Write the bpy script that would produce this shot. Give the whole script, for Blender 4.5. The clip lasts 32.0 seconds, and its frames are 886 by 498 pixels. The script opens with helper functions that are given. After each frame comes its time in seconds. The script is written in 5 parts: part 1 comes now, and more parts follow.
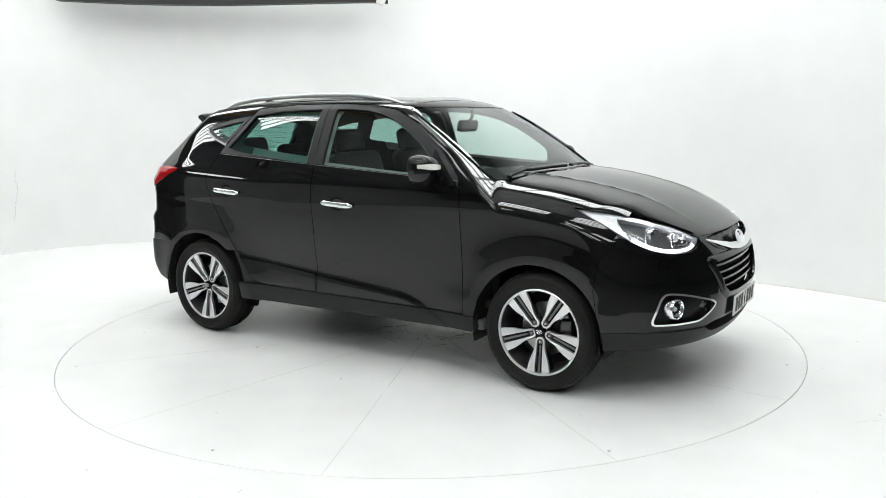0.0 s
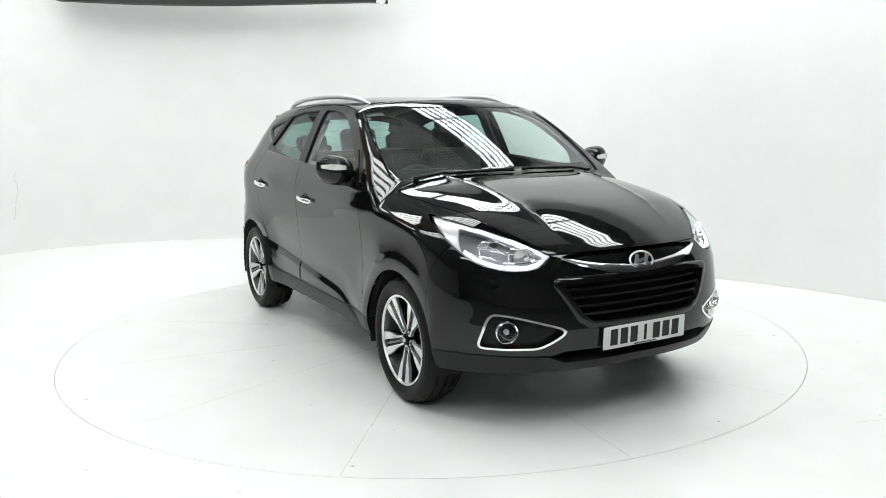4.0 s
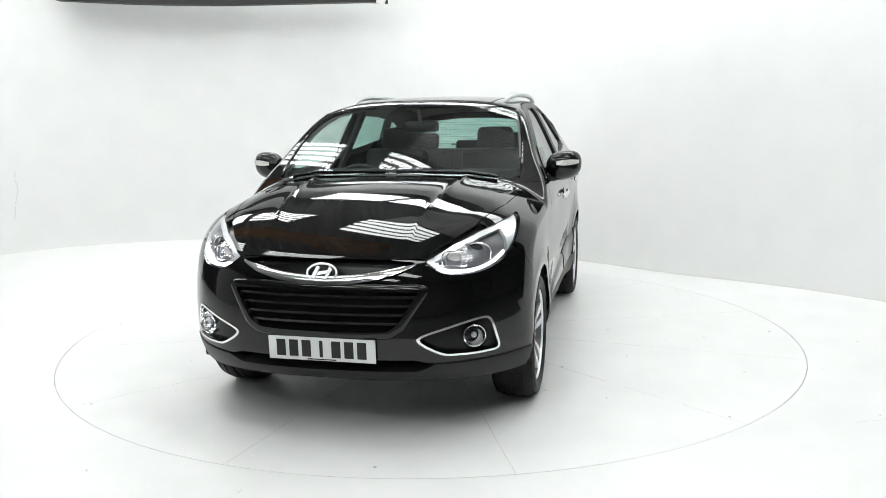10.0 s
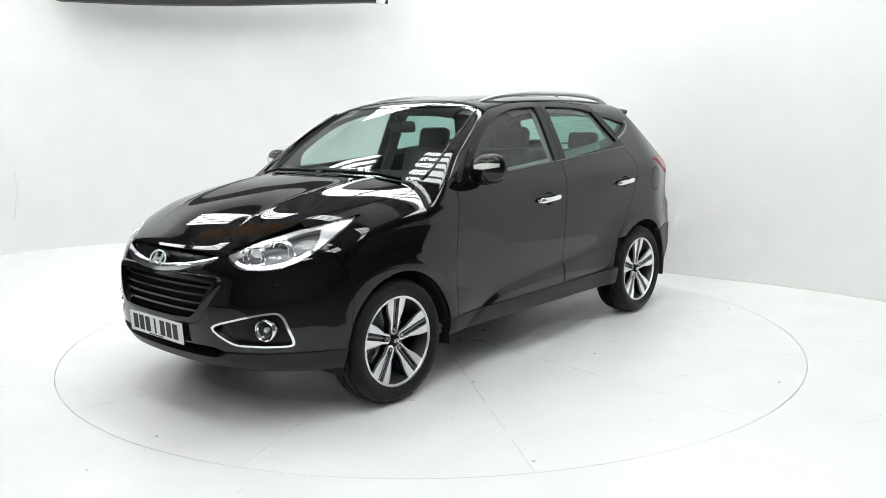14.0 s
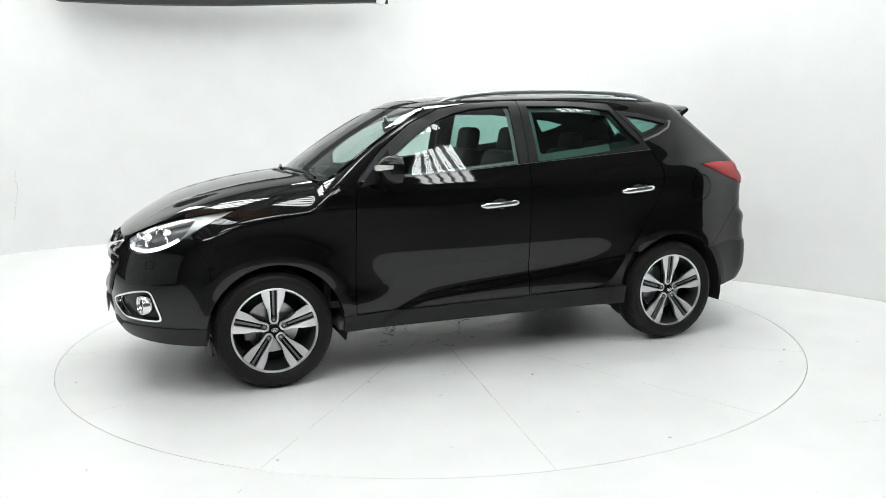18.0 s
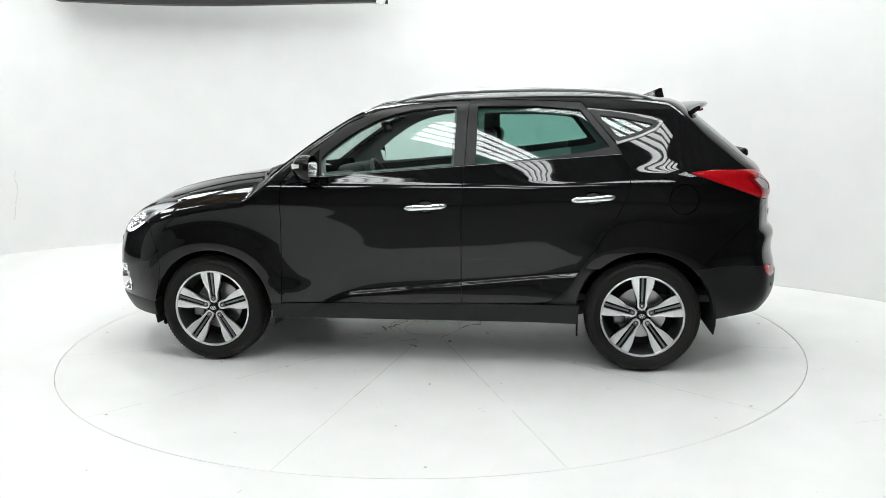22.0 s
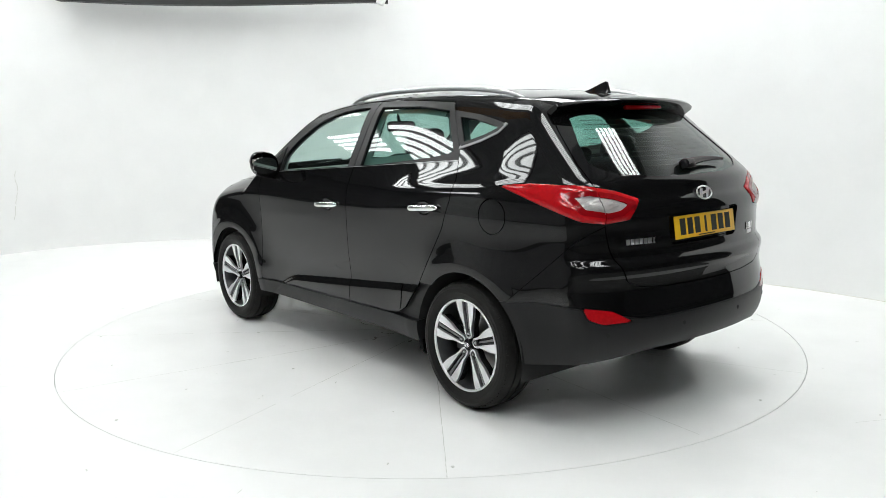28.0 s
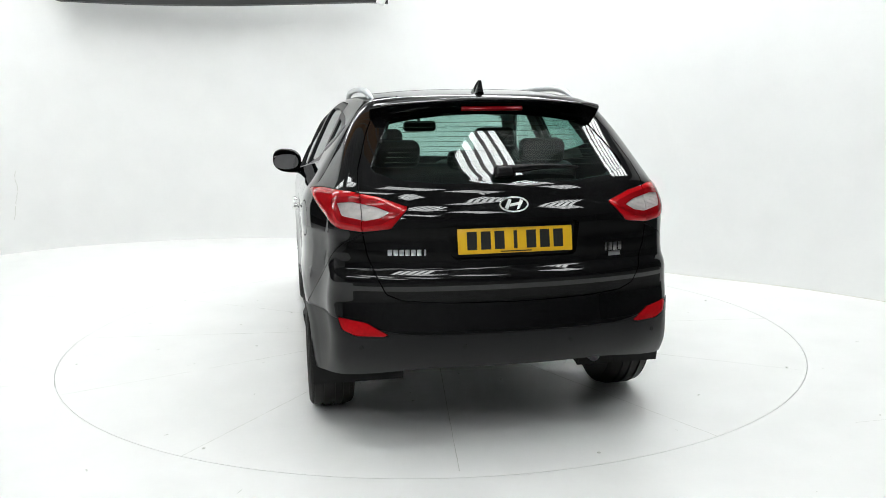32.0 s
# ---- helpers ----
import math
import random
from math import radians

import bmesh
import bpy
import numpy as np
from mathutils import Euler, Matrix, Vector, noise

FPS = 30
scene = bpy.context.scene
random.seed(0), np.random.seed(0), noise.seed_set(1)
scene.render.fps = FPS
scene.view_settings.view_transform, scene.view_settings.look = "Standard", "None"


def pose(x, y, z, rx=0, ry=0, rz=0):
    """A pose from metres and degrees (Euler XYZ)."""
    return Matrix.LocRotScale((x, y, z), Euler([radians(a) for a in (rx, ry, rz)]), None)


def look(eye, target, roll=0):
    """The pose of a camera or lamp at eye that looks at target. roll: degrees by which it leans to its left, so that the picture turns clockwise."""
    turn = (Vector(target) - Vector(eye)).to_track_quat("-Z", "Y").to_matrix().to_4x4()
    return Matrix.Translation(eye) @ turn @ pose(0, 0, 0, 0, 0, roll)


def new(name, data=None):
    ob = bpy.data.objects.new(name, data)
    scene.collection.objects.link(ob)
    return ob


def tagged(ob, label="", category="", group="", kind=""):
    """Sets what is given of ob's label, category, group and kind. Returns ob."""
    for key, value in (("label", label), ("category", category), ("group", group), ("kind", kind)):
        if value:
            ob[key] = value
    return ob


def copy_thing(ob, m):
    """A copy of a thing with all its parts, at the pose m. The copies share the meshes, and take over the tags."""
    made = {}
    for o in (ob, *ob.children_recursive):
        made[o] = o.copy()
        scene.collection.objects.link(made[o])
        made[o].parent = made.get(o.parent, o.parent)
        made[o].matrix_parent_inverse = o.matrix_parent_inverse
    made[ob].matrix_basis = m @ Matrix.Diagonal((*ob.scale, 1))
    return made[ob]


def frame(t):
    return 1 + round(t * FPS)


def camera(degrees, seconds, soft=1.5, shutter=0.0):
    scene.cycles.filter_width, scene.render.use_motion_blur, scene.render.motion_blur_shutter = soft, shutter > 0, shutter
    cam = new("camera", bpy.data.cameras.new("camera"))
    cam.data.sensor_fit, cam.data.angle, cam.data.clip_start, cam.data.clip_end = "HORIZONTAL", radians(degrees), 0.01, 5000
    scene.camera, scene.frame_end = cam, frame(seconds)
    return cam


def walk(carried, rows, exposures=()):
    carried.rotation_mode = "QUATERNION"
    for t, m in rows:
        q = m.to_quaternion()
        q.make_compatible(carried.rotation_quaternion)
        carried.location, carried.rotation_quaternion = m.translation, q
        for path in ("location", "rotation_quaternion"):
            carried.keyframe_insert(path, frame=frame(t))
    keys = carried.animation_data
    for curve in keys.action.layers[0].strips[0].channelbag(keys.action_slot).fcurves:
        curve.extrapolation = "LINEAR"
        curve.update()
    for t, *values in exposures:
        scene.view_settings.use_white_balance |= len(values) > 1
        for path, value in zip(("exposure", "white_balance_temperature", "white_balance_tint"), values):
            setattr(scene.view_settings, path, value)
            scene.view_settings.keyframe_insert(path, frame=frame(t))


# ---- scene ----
# ---------------------------------------------------------------- camera
cam = camera(58.19, 32.0, 0.85)
EYE = (0.0, -5.609, 1.469)
SHOT = look(EYE, (0.073, -0.6717, 0.6852), -0.81)
walk(cam, [(0, SHOT), (32, SHOT)])

# ---------------------------------------------------------------- world, light, exposure
world = bpy.data.worlds.new("world")
scene.world = world
world.use_nodes = True
world.node_tree.nodes["Background"].inputs["Color"].default_value = (0.75, 0.8, 0.85, 1)
world.node_tree.nodes["Background"].inputs["Strength"].default_value = 0.05
scene.view_settings.exposure = 0.0
TUBE_GLOW = 11.6


# ---------------------------------------------------------------- materials
def mat(name, color, rough=0.5, metal=0.0, coat=0.0, grain=0.0, grain_size=60.0, bump=0.0, blotch=0.0, spec=0.5,
        coat_rough=0.03):
    """A Principled surface with variation at two scales and fine relief."""
    m = bpy.data.materials.new(name)
    m.use_nodes = True
    nt = m.node_tree
    b = nt.nodes["Principled BSDF"]
    b.inputs["Base Color"].default_value = (*color, 1)
    b.inputs["Roughness"].default_value = rough
    b.inputs["Metallic"].default_value = metal
    b.inputs["Specular IOR Level"].default_value = spec
    b.inputs["Coat Weight"].default_value = coat
    b.inputs["Coat Roughness"].default_value = coat_rough
    tc = nt.nodes.new("ShaderNodeTexCoord")
    if grain or blotch:
        n1 = nt.nodes.new("ShaderNodeTexNoise")
        n1.inputs["Scale"].default_value = grain_size
        n1.inputs["Detail"].default_value = 4
        n2 = nt.nodes.new("ShaderNodeTexNoise")
        n2.inputs["Scale"].default_value = 2.3
        n2.inputs["Detail"].default_value = 5
        for n in (n1, n2):
            nt.links.new(tc.outputs["Object"], n.inputs["Vector"])
        mr1 = nt.nodes.new("ShaderNodeMapRange")
        mr1.inputs["To Min"].default_value, mr1.inputs["To Max"].default_value = 1 - grain, 1 + grain
        mr2 = nt.nodes.new("ShaderNodeMapRange")
        mr2.inputs["From Min"].default_value, mr2.inputs["From Max"].default_value = 0.3, 0.7
        mr2.inputs["To Min"].default_value, mr2.inputs["To Max"].default_value = 1 - blotch, 1 + blotch
        nt.links.new(n1.outputs["Fac"], mr1.inputs["Value"])
        nt.links.new(n2.outputs["Fac"], mr2.inputs["Value"])
        mu = nt.nodes.new("ShaderNodeMath")
        mu.operation = "MULTIPLY"
        nt.links.new(mr1.outputs[0], mu.inputs[0])
        nt.links.new(mr2.outputs[0], mu.inputs[1])
        vm = nt.nodes.new("ShaderNodeVectorMath")
        vm.operation = "SCALE"
        vm.inputs[0].default_value = color
        nt.links.new(mu.outputs[0], vm.inputs["Scale"])
        nt.links.new(vm.outputs[0], b.inputs["Base Color"])
        if bump:
            bp = nt.nodes.new("ShaderNodeBump")
            bp.inputs["Strength"].default_value = 0.6
            bp.inputs["Distance"].default_value = bump
            nt.links.new(n1.outputs["Fac"], bp.inputs["Height"])
            nt.links.new(bp.outputs[0], b.inputs["Normal"])
    return m


def glow(name, color, strength):
    m = bpy.data.materials.new(name)
    m.use_nodes = True
    b = m.node_tree.nodes["Principled BSDF"]
    b.inputs["Base Color"].default_value = (*color, 1)
    b.inputs["Emission Color"].default_value = (*color, 1)
    b.inputs["Emission Strength"].default_value = strength
    return m


def glass(name, tint, rough=0.0, base=0.08):
    """Thin pane: tinted see-through with a Fresnel gloss."""
    m = bpy.data.materials.new(name)
    m.use_nodes = True
    nt = m.node_tree
    out = nt.nodes["Material Output"]
    nt.nodes.remove(nt.nodes["Principled BSDF"])
    tr = nt.nodes.new("ShaderNodeBsdfTransparent")
    tr.inputs["Color"].default_value = (*tint, 1)
    gl = nt.nodes.new("ShaderNodeBsdfGlossy")
    gl.inputs["Roughness"].default_value = rough
    lw = nt.nodes.new("ShaderNodeLayerWeight")
    lw.inputs["Blend"].default_value = 0.5
    po = nt.nodes.new("ShaderNodeMath")
    po.operation = "POWER"
    po.inputs[1].default_value = 5.0
    fr = nt.nodes.new("ShaderNodeMath")
    fr.operation = "MULTIPLY_ADD"
    fr.inputs[1].default_value, fr.inputs[2].default_value = 0.9, base
    nt.links.new(lw.outputs["Facing"], po.inputs[0])
    nt.links.new(po.outputs[0], fr.inputs[0])
    mx = nt.nodes.new("ShaderNodeMixShader")
    nt.links.new(fr.outputs[0], mx.inputs[0])
    nt.links.new(tr.outputs[0], mx.inputs[1])
    nt.links.new(gl.outputs[0], mx.inputs[2])
    nt.links.new(mx.outputs[0], out.inputs["Surface"])
    return m


M_WALL = mat("white_wall_paint", (0.82, 0.82, 0.815), 0.6, grain=0.01, grain_size=30, blotch=0.02)
M_FLOOR = mat("white_floor_paint", (0.875, 0.873, 0.862), 0.32, grain=0.012, grain_size=45, blotch=0.03)
M_CONCRETE = mat("grey_concrete", (0.2, 0.2, 0.195), 0.7, grain=0.1, grain_size=20, blotch=0.15)
M_LINE = mat("dark_joint", (0.25, 0.25, 0.23), 0.8)
M_CRACK = mat("hairline_crack", (0.66, 0.66, 0.63), 0.8)
M_BOARD = mat("white_ceiling_board", (0.86, 0.86, 0.86), 0.6, grain=0.02, grain_size=20, blotch=0.05)
M_TIMBER = mat("brown_timber", (0.42, 0.22, 0.09), 0.55, grain=0.25, grain_size=14, blotch=0.2)
M_CEIL = mat("grey_sheet_metal", (0.38, 0.385, 0.39), 0.55, grain=0.1, grain_size=4)
M_DARKWALL = mat("dark_hall_wall", (0.24, 0.24, 0.245), 0.7, grain=0.1, grain_size=5, blotch=0.2)
M_GREYWALL = mat("pale_grey_wall", (0.50, 0.50, 0.50), 0.7, grain=0.05, grain_size=6, blotch=0.1)
M_TUBE = glow("fluorescent_tube", (0.965, 1.0, 0.995), TUBE_GLOW)
M_TRAY = mat("dark_fitting_tray", (0.10, 0.10, 0.10), 0.6)
M_FITTING = mat("white_enamel_fitting", (0.75, 0.75, 0.75), 0.4)
M_FASCIA = mat("black_fascia", (0.012, 0.012, 0.013), 0.5)
M_PAINT = mat("black_car_paint", (0.0042, 0.0042, 0.0045), 0.03, spec=0.5, grain=0.15, grain_size=900)
M_PLASTIC = mat("black_textured_plastic", (0.008, 0.008, 0.0085), 0.42, spec=0.33, grain=0.2, grain_size=700, bump=0.0002)
M_TRIM = mat("satin_black_trim", (0.007, 0.007, 0.0075), 0.24, spec=0.22, grain=0.1, grain_size=300)
M_FRAME = mat("satin_window_frame", (0.009, 0.009, 0.0095), 0.38, spec=0.33, grain=0.12, grain_size=400)
M_CHROME = mat("chrome", (0.88, 0.88, 0.89), 0.10, metal=1.0)
M_BADGE = mat("bright_badge_chrome", (0.93, 0.93, 0.94), 0.33, metal=1.0)
M_SATIN = mat("satin_silver", (0.62, 0.63, 0.64), 0.28, metal=1.0)
M_WAIST = mat("dull_waist_trim", (0.28, 0.28, 0.285), 0.38, metal=0.9)
M_RAIL = mat("brushed_silver_rail", (0.58, 0.59, 0.60), 0.42, metal=1.0, grain=0.05, grain_size=300)
M_RUBBER = mat("tyre_rubber", (0.013, 0.0126, 0.0118), 0.5, spec=0.18, grain=0.25, grain_size=200, bump=0.0006, blotch=0.2)
M_ALLOY = mat("machined_alloy", (0.86, 0.86, 0.87), 0.42, metal=1.0, grain=0.03, grain_size=200)
M_ALLOYDARK = mat("dark_grey_alloy", (0.19, 0.19, 0.195), 0.34, metal=0.85)
M_UNDER = mat("dusty_underbody", (0.13, 0.13, 0.128), 0.8, grain=0.3, grain_size=20, blotch=0.3)
M_INNER = mat("dark_inner_shell", (0.01, 0.01, 0.01), 0.9)
M_CABIN = mat("charcoal_cabin_trim", (0.03, 0.03, 0.031), 0.65, grain=0.2, grain_size=150, bump=0.0004)
M_HEADLINER = mat("grey_headliner", (0.30, 0.30, 0.29), 0.9, grain=0.1, grain_size=300)
M_SEAT = mat("black_leather", (0.022, 0.021, 0.021), 0.45, grain=0.2, grain_size=120, bump=0.0006)
M_GLASS = glass("green_tinted_glass", (0.74, 0.87, 0.83))
M_PRIVACY = glass("tinted_rear_glass", (0.40, 0.62, 0.565))
M_SCREEN = glass("windscreen_glass", (0.80, 0.90, 0.87))
M_LENS = glass("clear_lens", (0.95, 0.96, 0.97), base=0.05)
M_RED = mat("red_lamp_lens", (0.46, 0.004, 0.008), 0.10, spec=0.4, coat=0.35, grain=0.3, grain_size=70)
M_REDDARK = mat("dark_red_lens", (0.28, 0.003, 0.006), 0.12, spec=0.3, coat=0.1)
M_CLEARLAMP = mat("clear_ribbed_lamp", (0.62, 0.58, 0.56), 0.15, coat=1.0, grain=0.2, grain_size=150)
M_LAMPBOWL = mat("lamp_interior", (0.16, 0.16, 0.165), 0.30, metal=0.8)
M_BEZEL = mat("silver_lamp_bezel", (0.80, 0.80, 0.81), 0.30, metal=0.9, grain=0.03, grain_size=300)
M_TAILCLEAR = mat("ribbed_tail_lens", (0.50, 0.47, 0.46), 0.35, metal=0.2, coat=0.3, grain=0.25, grain_size=40, blotch=0.3)
M_REPEATER = mat("clear_indicator_lens", (0.85, 0.84, 0.80), 0.2, coat=1.0, grain=0.35, grain_size=110)
M_DARKLENS = mat("projector_lens", (0.05, 0.05, 0.055), 0.05, coat=1.0)
M_DRL = glow("daytime_running_light", (0.93, 0.95, 1.0), 7.0)
M_PLATEW = mat("white_plate", (0.78, 0.79, 0.78), 0.35, grain=0.02, grain_size=200)
M_PLATEY = mat("yellow_plate", (0.85, 0.50, 0.02), 0.35, grain=0.02, grain_size=200)
M_ROOFGLASS = mat("black_roof_glass", (0.004, 0.0045, 0.0045), 0.02, spec=0.6, grain=0.05, grain_size=200)
M_SLAT = mat("gloss_grille_slat", (0.010, 0.010, 0.0105), 0.22, spec=0.7, grain=0.1, grain_size=300)
M_HEATER = mat("heater_line", (0.05, 0.04, 0.03), 0.6)
M_INK = mat("black_ink", (0.012, 0.012, 0.012), 0.5)
M_AMBER = mat("amber_lamp", (0.55, 0.22, 0.04), 0.3)


# ---------------------------------------------------------------- mesh helpers
def mesh_object(name, verts, faces, material, parent=None, label="", smooth=False, normals=None):
    me = bpy.data.meshes.new(name)
    me.from_pydata([tuple(v) for v in verts], [], [tuple(int(i) for i in f) for f in faces])
    if smooth:
        me.polygons.foreach_set("use_smooth", [True] * len(me.polygons))
    if normals is not None:
        me.normals_split_custom_set_from_vertices([tuple(n) for n in normals])
    if material:
        me.materials.append(material)
    ob = new(name, me)
    ob.parent = parent
    if label:
        ob["label"] = label
    return ob


def part(name, bm, material, parent=None, label="", smooth=True, sharp=40):
    me = bpy.data.meshes.new(name)
    bmesh.ops.recalc_face_normals(bm, faces=bm.faces)
    for e in bm.edges:
        e.smooth = not (len(e.link_faces) == 2 and e.calc_face_angle(0) > radians(sharp))
    for f in bm.faces:
        f.smooth = smooth
    bm.to_mesh(me)
    bm.free()
    me.materials.append(material)
    ob = new(name, me)
    ob.parent = parent
    if label:
        ob["label"] = label
    return ob


def box(bm, size, m=Matrix(), bevel=0.0, seg=2):
    r = bmesh.ops.create_cube(bm, size=1.0, matrix=m @ Matrix.Diagonal((*size, 1)))
    if bevel:
        vs = set(r["verts"])
        es = [e for e in bm.edges if e.verts[0] in vs and e.verts[1] in vs]
        bmesh.ops.bevel(bm, geom=es, offset=bevel, segments=seg, affect="EDGES", profile=0.5)
    return bm


def cyl(bm, r1, r2, depth, m=Matrix(), seg=32):
    bmesh.ops.create_cone(bm, cap_ends=True, segments=seg, radius1=r1, radius2=r2, depth=depth, matrix=m)
    return bm


def lathe(bm, prof, m=Matrix(), seg=64):
    """Turns a profile of (radius, height) about z; open at both ends."""
    rings = []
    for r, h in prof:
        rings.append([bm.verts.new(m @ Vector((r * math.cos(a), r * math.sin(a), h)))
                      for a in (2 * math.pi * i / seg for i in range(seg))])
    for a, b in zip(rings, rings[1:]):
        for i in range(seg):
            bm.faces.new((a[i], a[(i + 1) % seg], b[(i + 1) % seg], b[i]))
    return bm


def tube(bm, pts, radius, seg=10, flat=1.0, closed=False):
    """A round bar along points; flat squashes it across its first normal."""
    pts = [Vector(p) for p in pts]
    n = len(pts)
    rings = []
    for i, p in enumerate(pts):
        a = pts[(i - 1) % n] if closed or i else pts[0]
        b = pts[(i + 1) % n] if closed or i < n - 1 else pts[-1]
        t = (b - a).normalized()
        s = t.cross(Vector((0, 0, 1)))
        s = s.normalized() if s.length > 1e-4 else Vector((1, 0, 0))
        u = s.cross(t)
        r = radius(i / max(1, n - 1)) if callable(radius) else radius
        rings.append([bm.verts.new(p + r * (math.cos(k) * s * flat + math.sin(k) * u))
                      for k in (2 * math.pi * j / seg for j in range(seg))])
    pairs = list(zip(rings, rings[1:])) + ([(rings[-1], rings[0])] if closed else [])
    for a, b in pairs:
        for i in range(seg):
            bm.faces.new((a[i], a[(i + 1) % seg], b[(i + 1) % seg], b[i]))
    if not closed:
        bm.faces.new(rings[0][::-1])
        bm.faces.new(rings[-1])
    return bm


def smooth_path(pts, n=8, closed=False):
    """Catmull-Rom through the points."""
    P = [np.array(p, float) for p in pts]
    out = []
    m = len(P)
    for i in range(m if closed else m - 1):
        a = P[(i - 1) % m] if closed or i else P[0]
        b, c = P[i], P[(i + 1) % m]
        d = P[(i + 2) % m] if closed or i + 2 < m else P[-1]
        for k in range(n):
            t = k / n
            out.append(0.5 * (2 * b + (c - a) * t + (2 * a - 5 * b + 4 * c - d) * t * t + (3 * b - a - 3 * c + d) * t ** 3))
    if not closed:
        out.append(P[-1])
    return out


# ---------------------------------------------------------------- studio
WALL_LINE = [(-5.42, 3.05), (-5.25, 3.45), (-5.0, 3.82), (-4.4, 4.35), (-3.43, 4.72), (-2.4, 4.82), (-1.4, 4.72),
             (-0.2, 4.25), (0.8, 3.5), (1.65, 2.65), (2.36, 1.88), (2.9, 1.42), (3.32, 1.0), (3.75, 0.4), (4.05, -0.3), (4.2, -0.9)]
TABLE_R = 2.47


def studio():
    # floor with a round opening for the turntable
    seg = 128
    bm = bmesh.new()
    rings = []
    for r in (TABLE_R + 0.0045, 4.5, 9.0):
        ring = []
        for i in range(seg):
            x, y = r * math.cos(2 * math.pi * i / seg), r * math.sin(2 * math.pi * i / seg)
            ang = 360 * i / seg
            k = 1
            if r > 3 and (ang > 232 or ang < 25):                         # the paint stops beyond the end of the wall and short of the hall behind
                reach = 3.55 + 5.4 * max(0, (248 - ang) / 16) if 232 < ang < 338 else 4.4 / abs(math.cos(radians(ang)))
                k = min(1, reach / r - (0.02 if r < 5 else 0))
            ring.append(bm.verts.new((k * x, k * y, 0)))
        rings.append(ring)
    low = [bm.verts.new((v.co.x, v.co.y, -0.03)) for v in rings[0]]
    for a, b in ((low, rings[0]), (rings[0], rings[1]), (rings[1], rings[2])):
        for i in range(seg):
            bm.faces.new((a[i], a[(i + 1) % seg], b[(i + 1) % seg], b[i]))
    bmesh.ops.remove_doubles(bm, verts=bm.verts, dist=1e-4)
    tagged(part("floor", bm, M_FLOOR, smooth=False), "white painted studio floor with hairline cracks", "floor", kind="structure")
    bm = bmesh.new()
    box(bm, (30, 30, 0.1), pose(0, 0, -0.135))
    tagged(part("ground", bm, M_CONCRETE, smooth=False), "bare grey concrete hall floor", "floor", kind="structure")
    bm = bmesh.new()
    cyl(bm, TABLE_R + 0.2, TABLE_R + 0.2, 0.05, pose(0, 0, -0.056), 96)
    tagged(part("turntable_pit", bm, M_LINE, smooth=False), "dark pit beneath the turntable", "pit", kind="structure")
    # curved wall with a softly coved foot, with thickness
    line = smooth_path(WALL_LINE, 8)
    line = [Vector((p[0], p[1], 0)) for p in line]
    prof = [(0.0, 0.0), (0.004, 0.02), (0.012, 0.06), (0.018, 0.12), (0.02, 0.2), (0.02, 4.6), (0.22, 4.6), (0.22, 0.0)]
    bm = bmesh.new()
    cols = []
    for i, p in enumerate(line):
        t = (line[min(i + 1, len(line) - 1)] - line[max(i - 1, 0)]).normalized()
        n = Vector((-t.y, t.x, 0))
        cols.append([bm.verts.new(p + n * (o) + Vector((0, 0, h))) for o, h in prof])
    for a, b in zip(cols, cols[1:]):
        for k in range(len(prof)):
            k2 = (k + 1) % len(prof)
            bm.faces.new((a[k], b[k], b[k2], a[k2]))
    bm.faces.new(cols[0])
    bm.faces.new(cols[-1][::-1])
    tagged(part("wall_curved", bm, M_WALL), "white curved studio backdrop wall", "wall", kind="structure")
    # hall round it
    bm = bmesh.new()
    for x, y, sx, sy in ((0, -11, 24, 0.2), (0, 11, 24, 0.2), (-12, 0, 0.2, 22), (12, 0, 0.2, 22)):
        box(bm, (sx, sy, 5.6), pose(x, y, 2.8))
    tagged(part("wall_hall", bm, M_DARKWALL, smooth=False), "dark walls of the surrounding hall", "wall", kind="structure")
    # unseen wall, added so that the car's sides reflect grey
    bm = bmesh.new()
    box(bm, (0.2, 8.5, 3.4), pose(-8.2, -4.2, 1.7))
    tagged(part("wall_left", bm, M_GREYWALL, smooth=False), "unseen pale grey wall added for the car's sides to reflect", "wall", kind="structure")
    # ribbed sheet ceiling
    bm = bmesh.new()
    xs = np.arange(-12, 12.01, 0.125)
    prev = None
    for i, x in enumerate(xs):
        z = 5.2 + (0.05 if (i // 2) % 2 else 0.0)
        cur = (bm.verts.new((x, -11, z)), bm.verts.new((x, 11, z)))
        if prev:
            bm.faces.new((prev[0], prev[1], cur[1], cur[0]))
        prev = cur
    tagged(part("ceiling", bm, M_CEIL, smooth=False), "grey ribbed sheet metal roof", "ceiling", kind="structure")


def ceiling_boards():
    """White boards with open joints, hung between two rows of lights."""
    bm = bmesh.new()
    for k in range(7):
        box(bm, (0.44, 1.36, 0.02), LIGHT_GRID @ pose(-0.75 + 0.455 * k, 0.52, 4.46), 0.003)
    tagged(part("ceiling_panel", bm, M_BOARD, smooth=False), "white boarded ceiling panel with open joints", "ceiling panel", kind="structure")
    bm = bmesh.new()
    for k in range(6):
        box(bm, (5.4, 0.085, 0.03), LIGHT_GRID @ pose(-2.5, -1.78 + 0.105 * k, 4.60), 0.004)
    tagged(part("ceiling_timber", bm, M_TIMBER, smooth=False), "strip of brown timber battens under the roof", "timber battens", kind="structure")


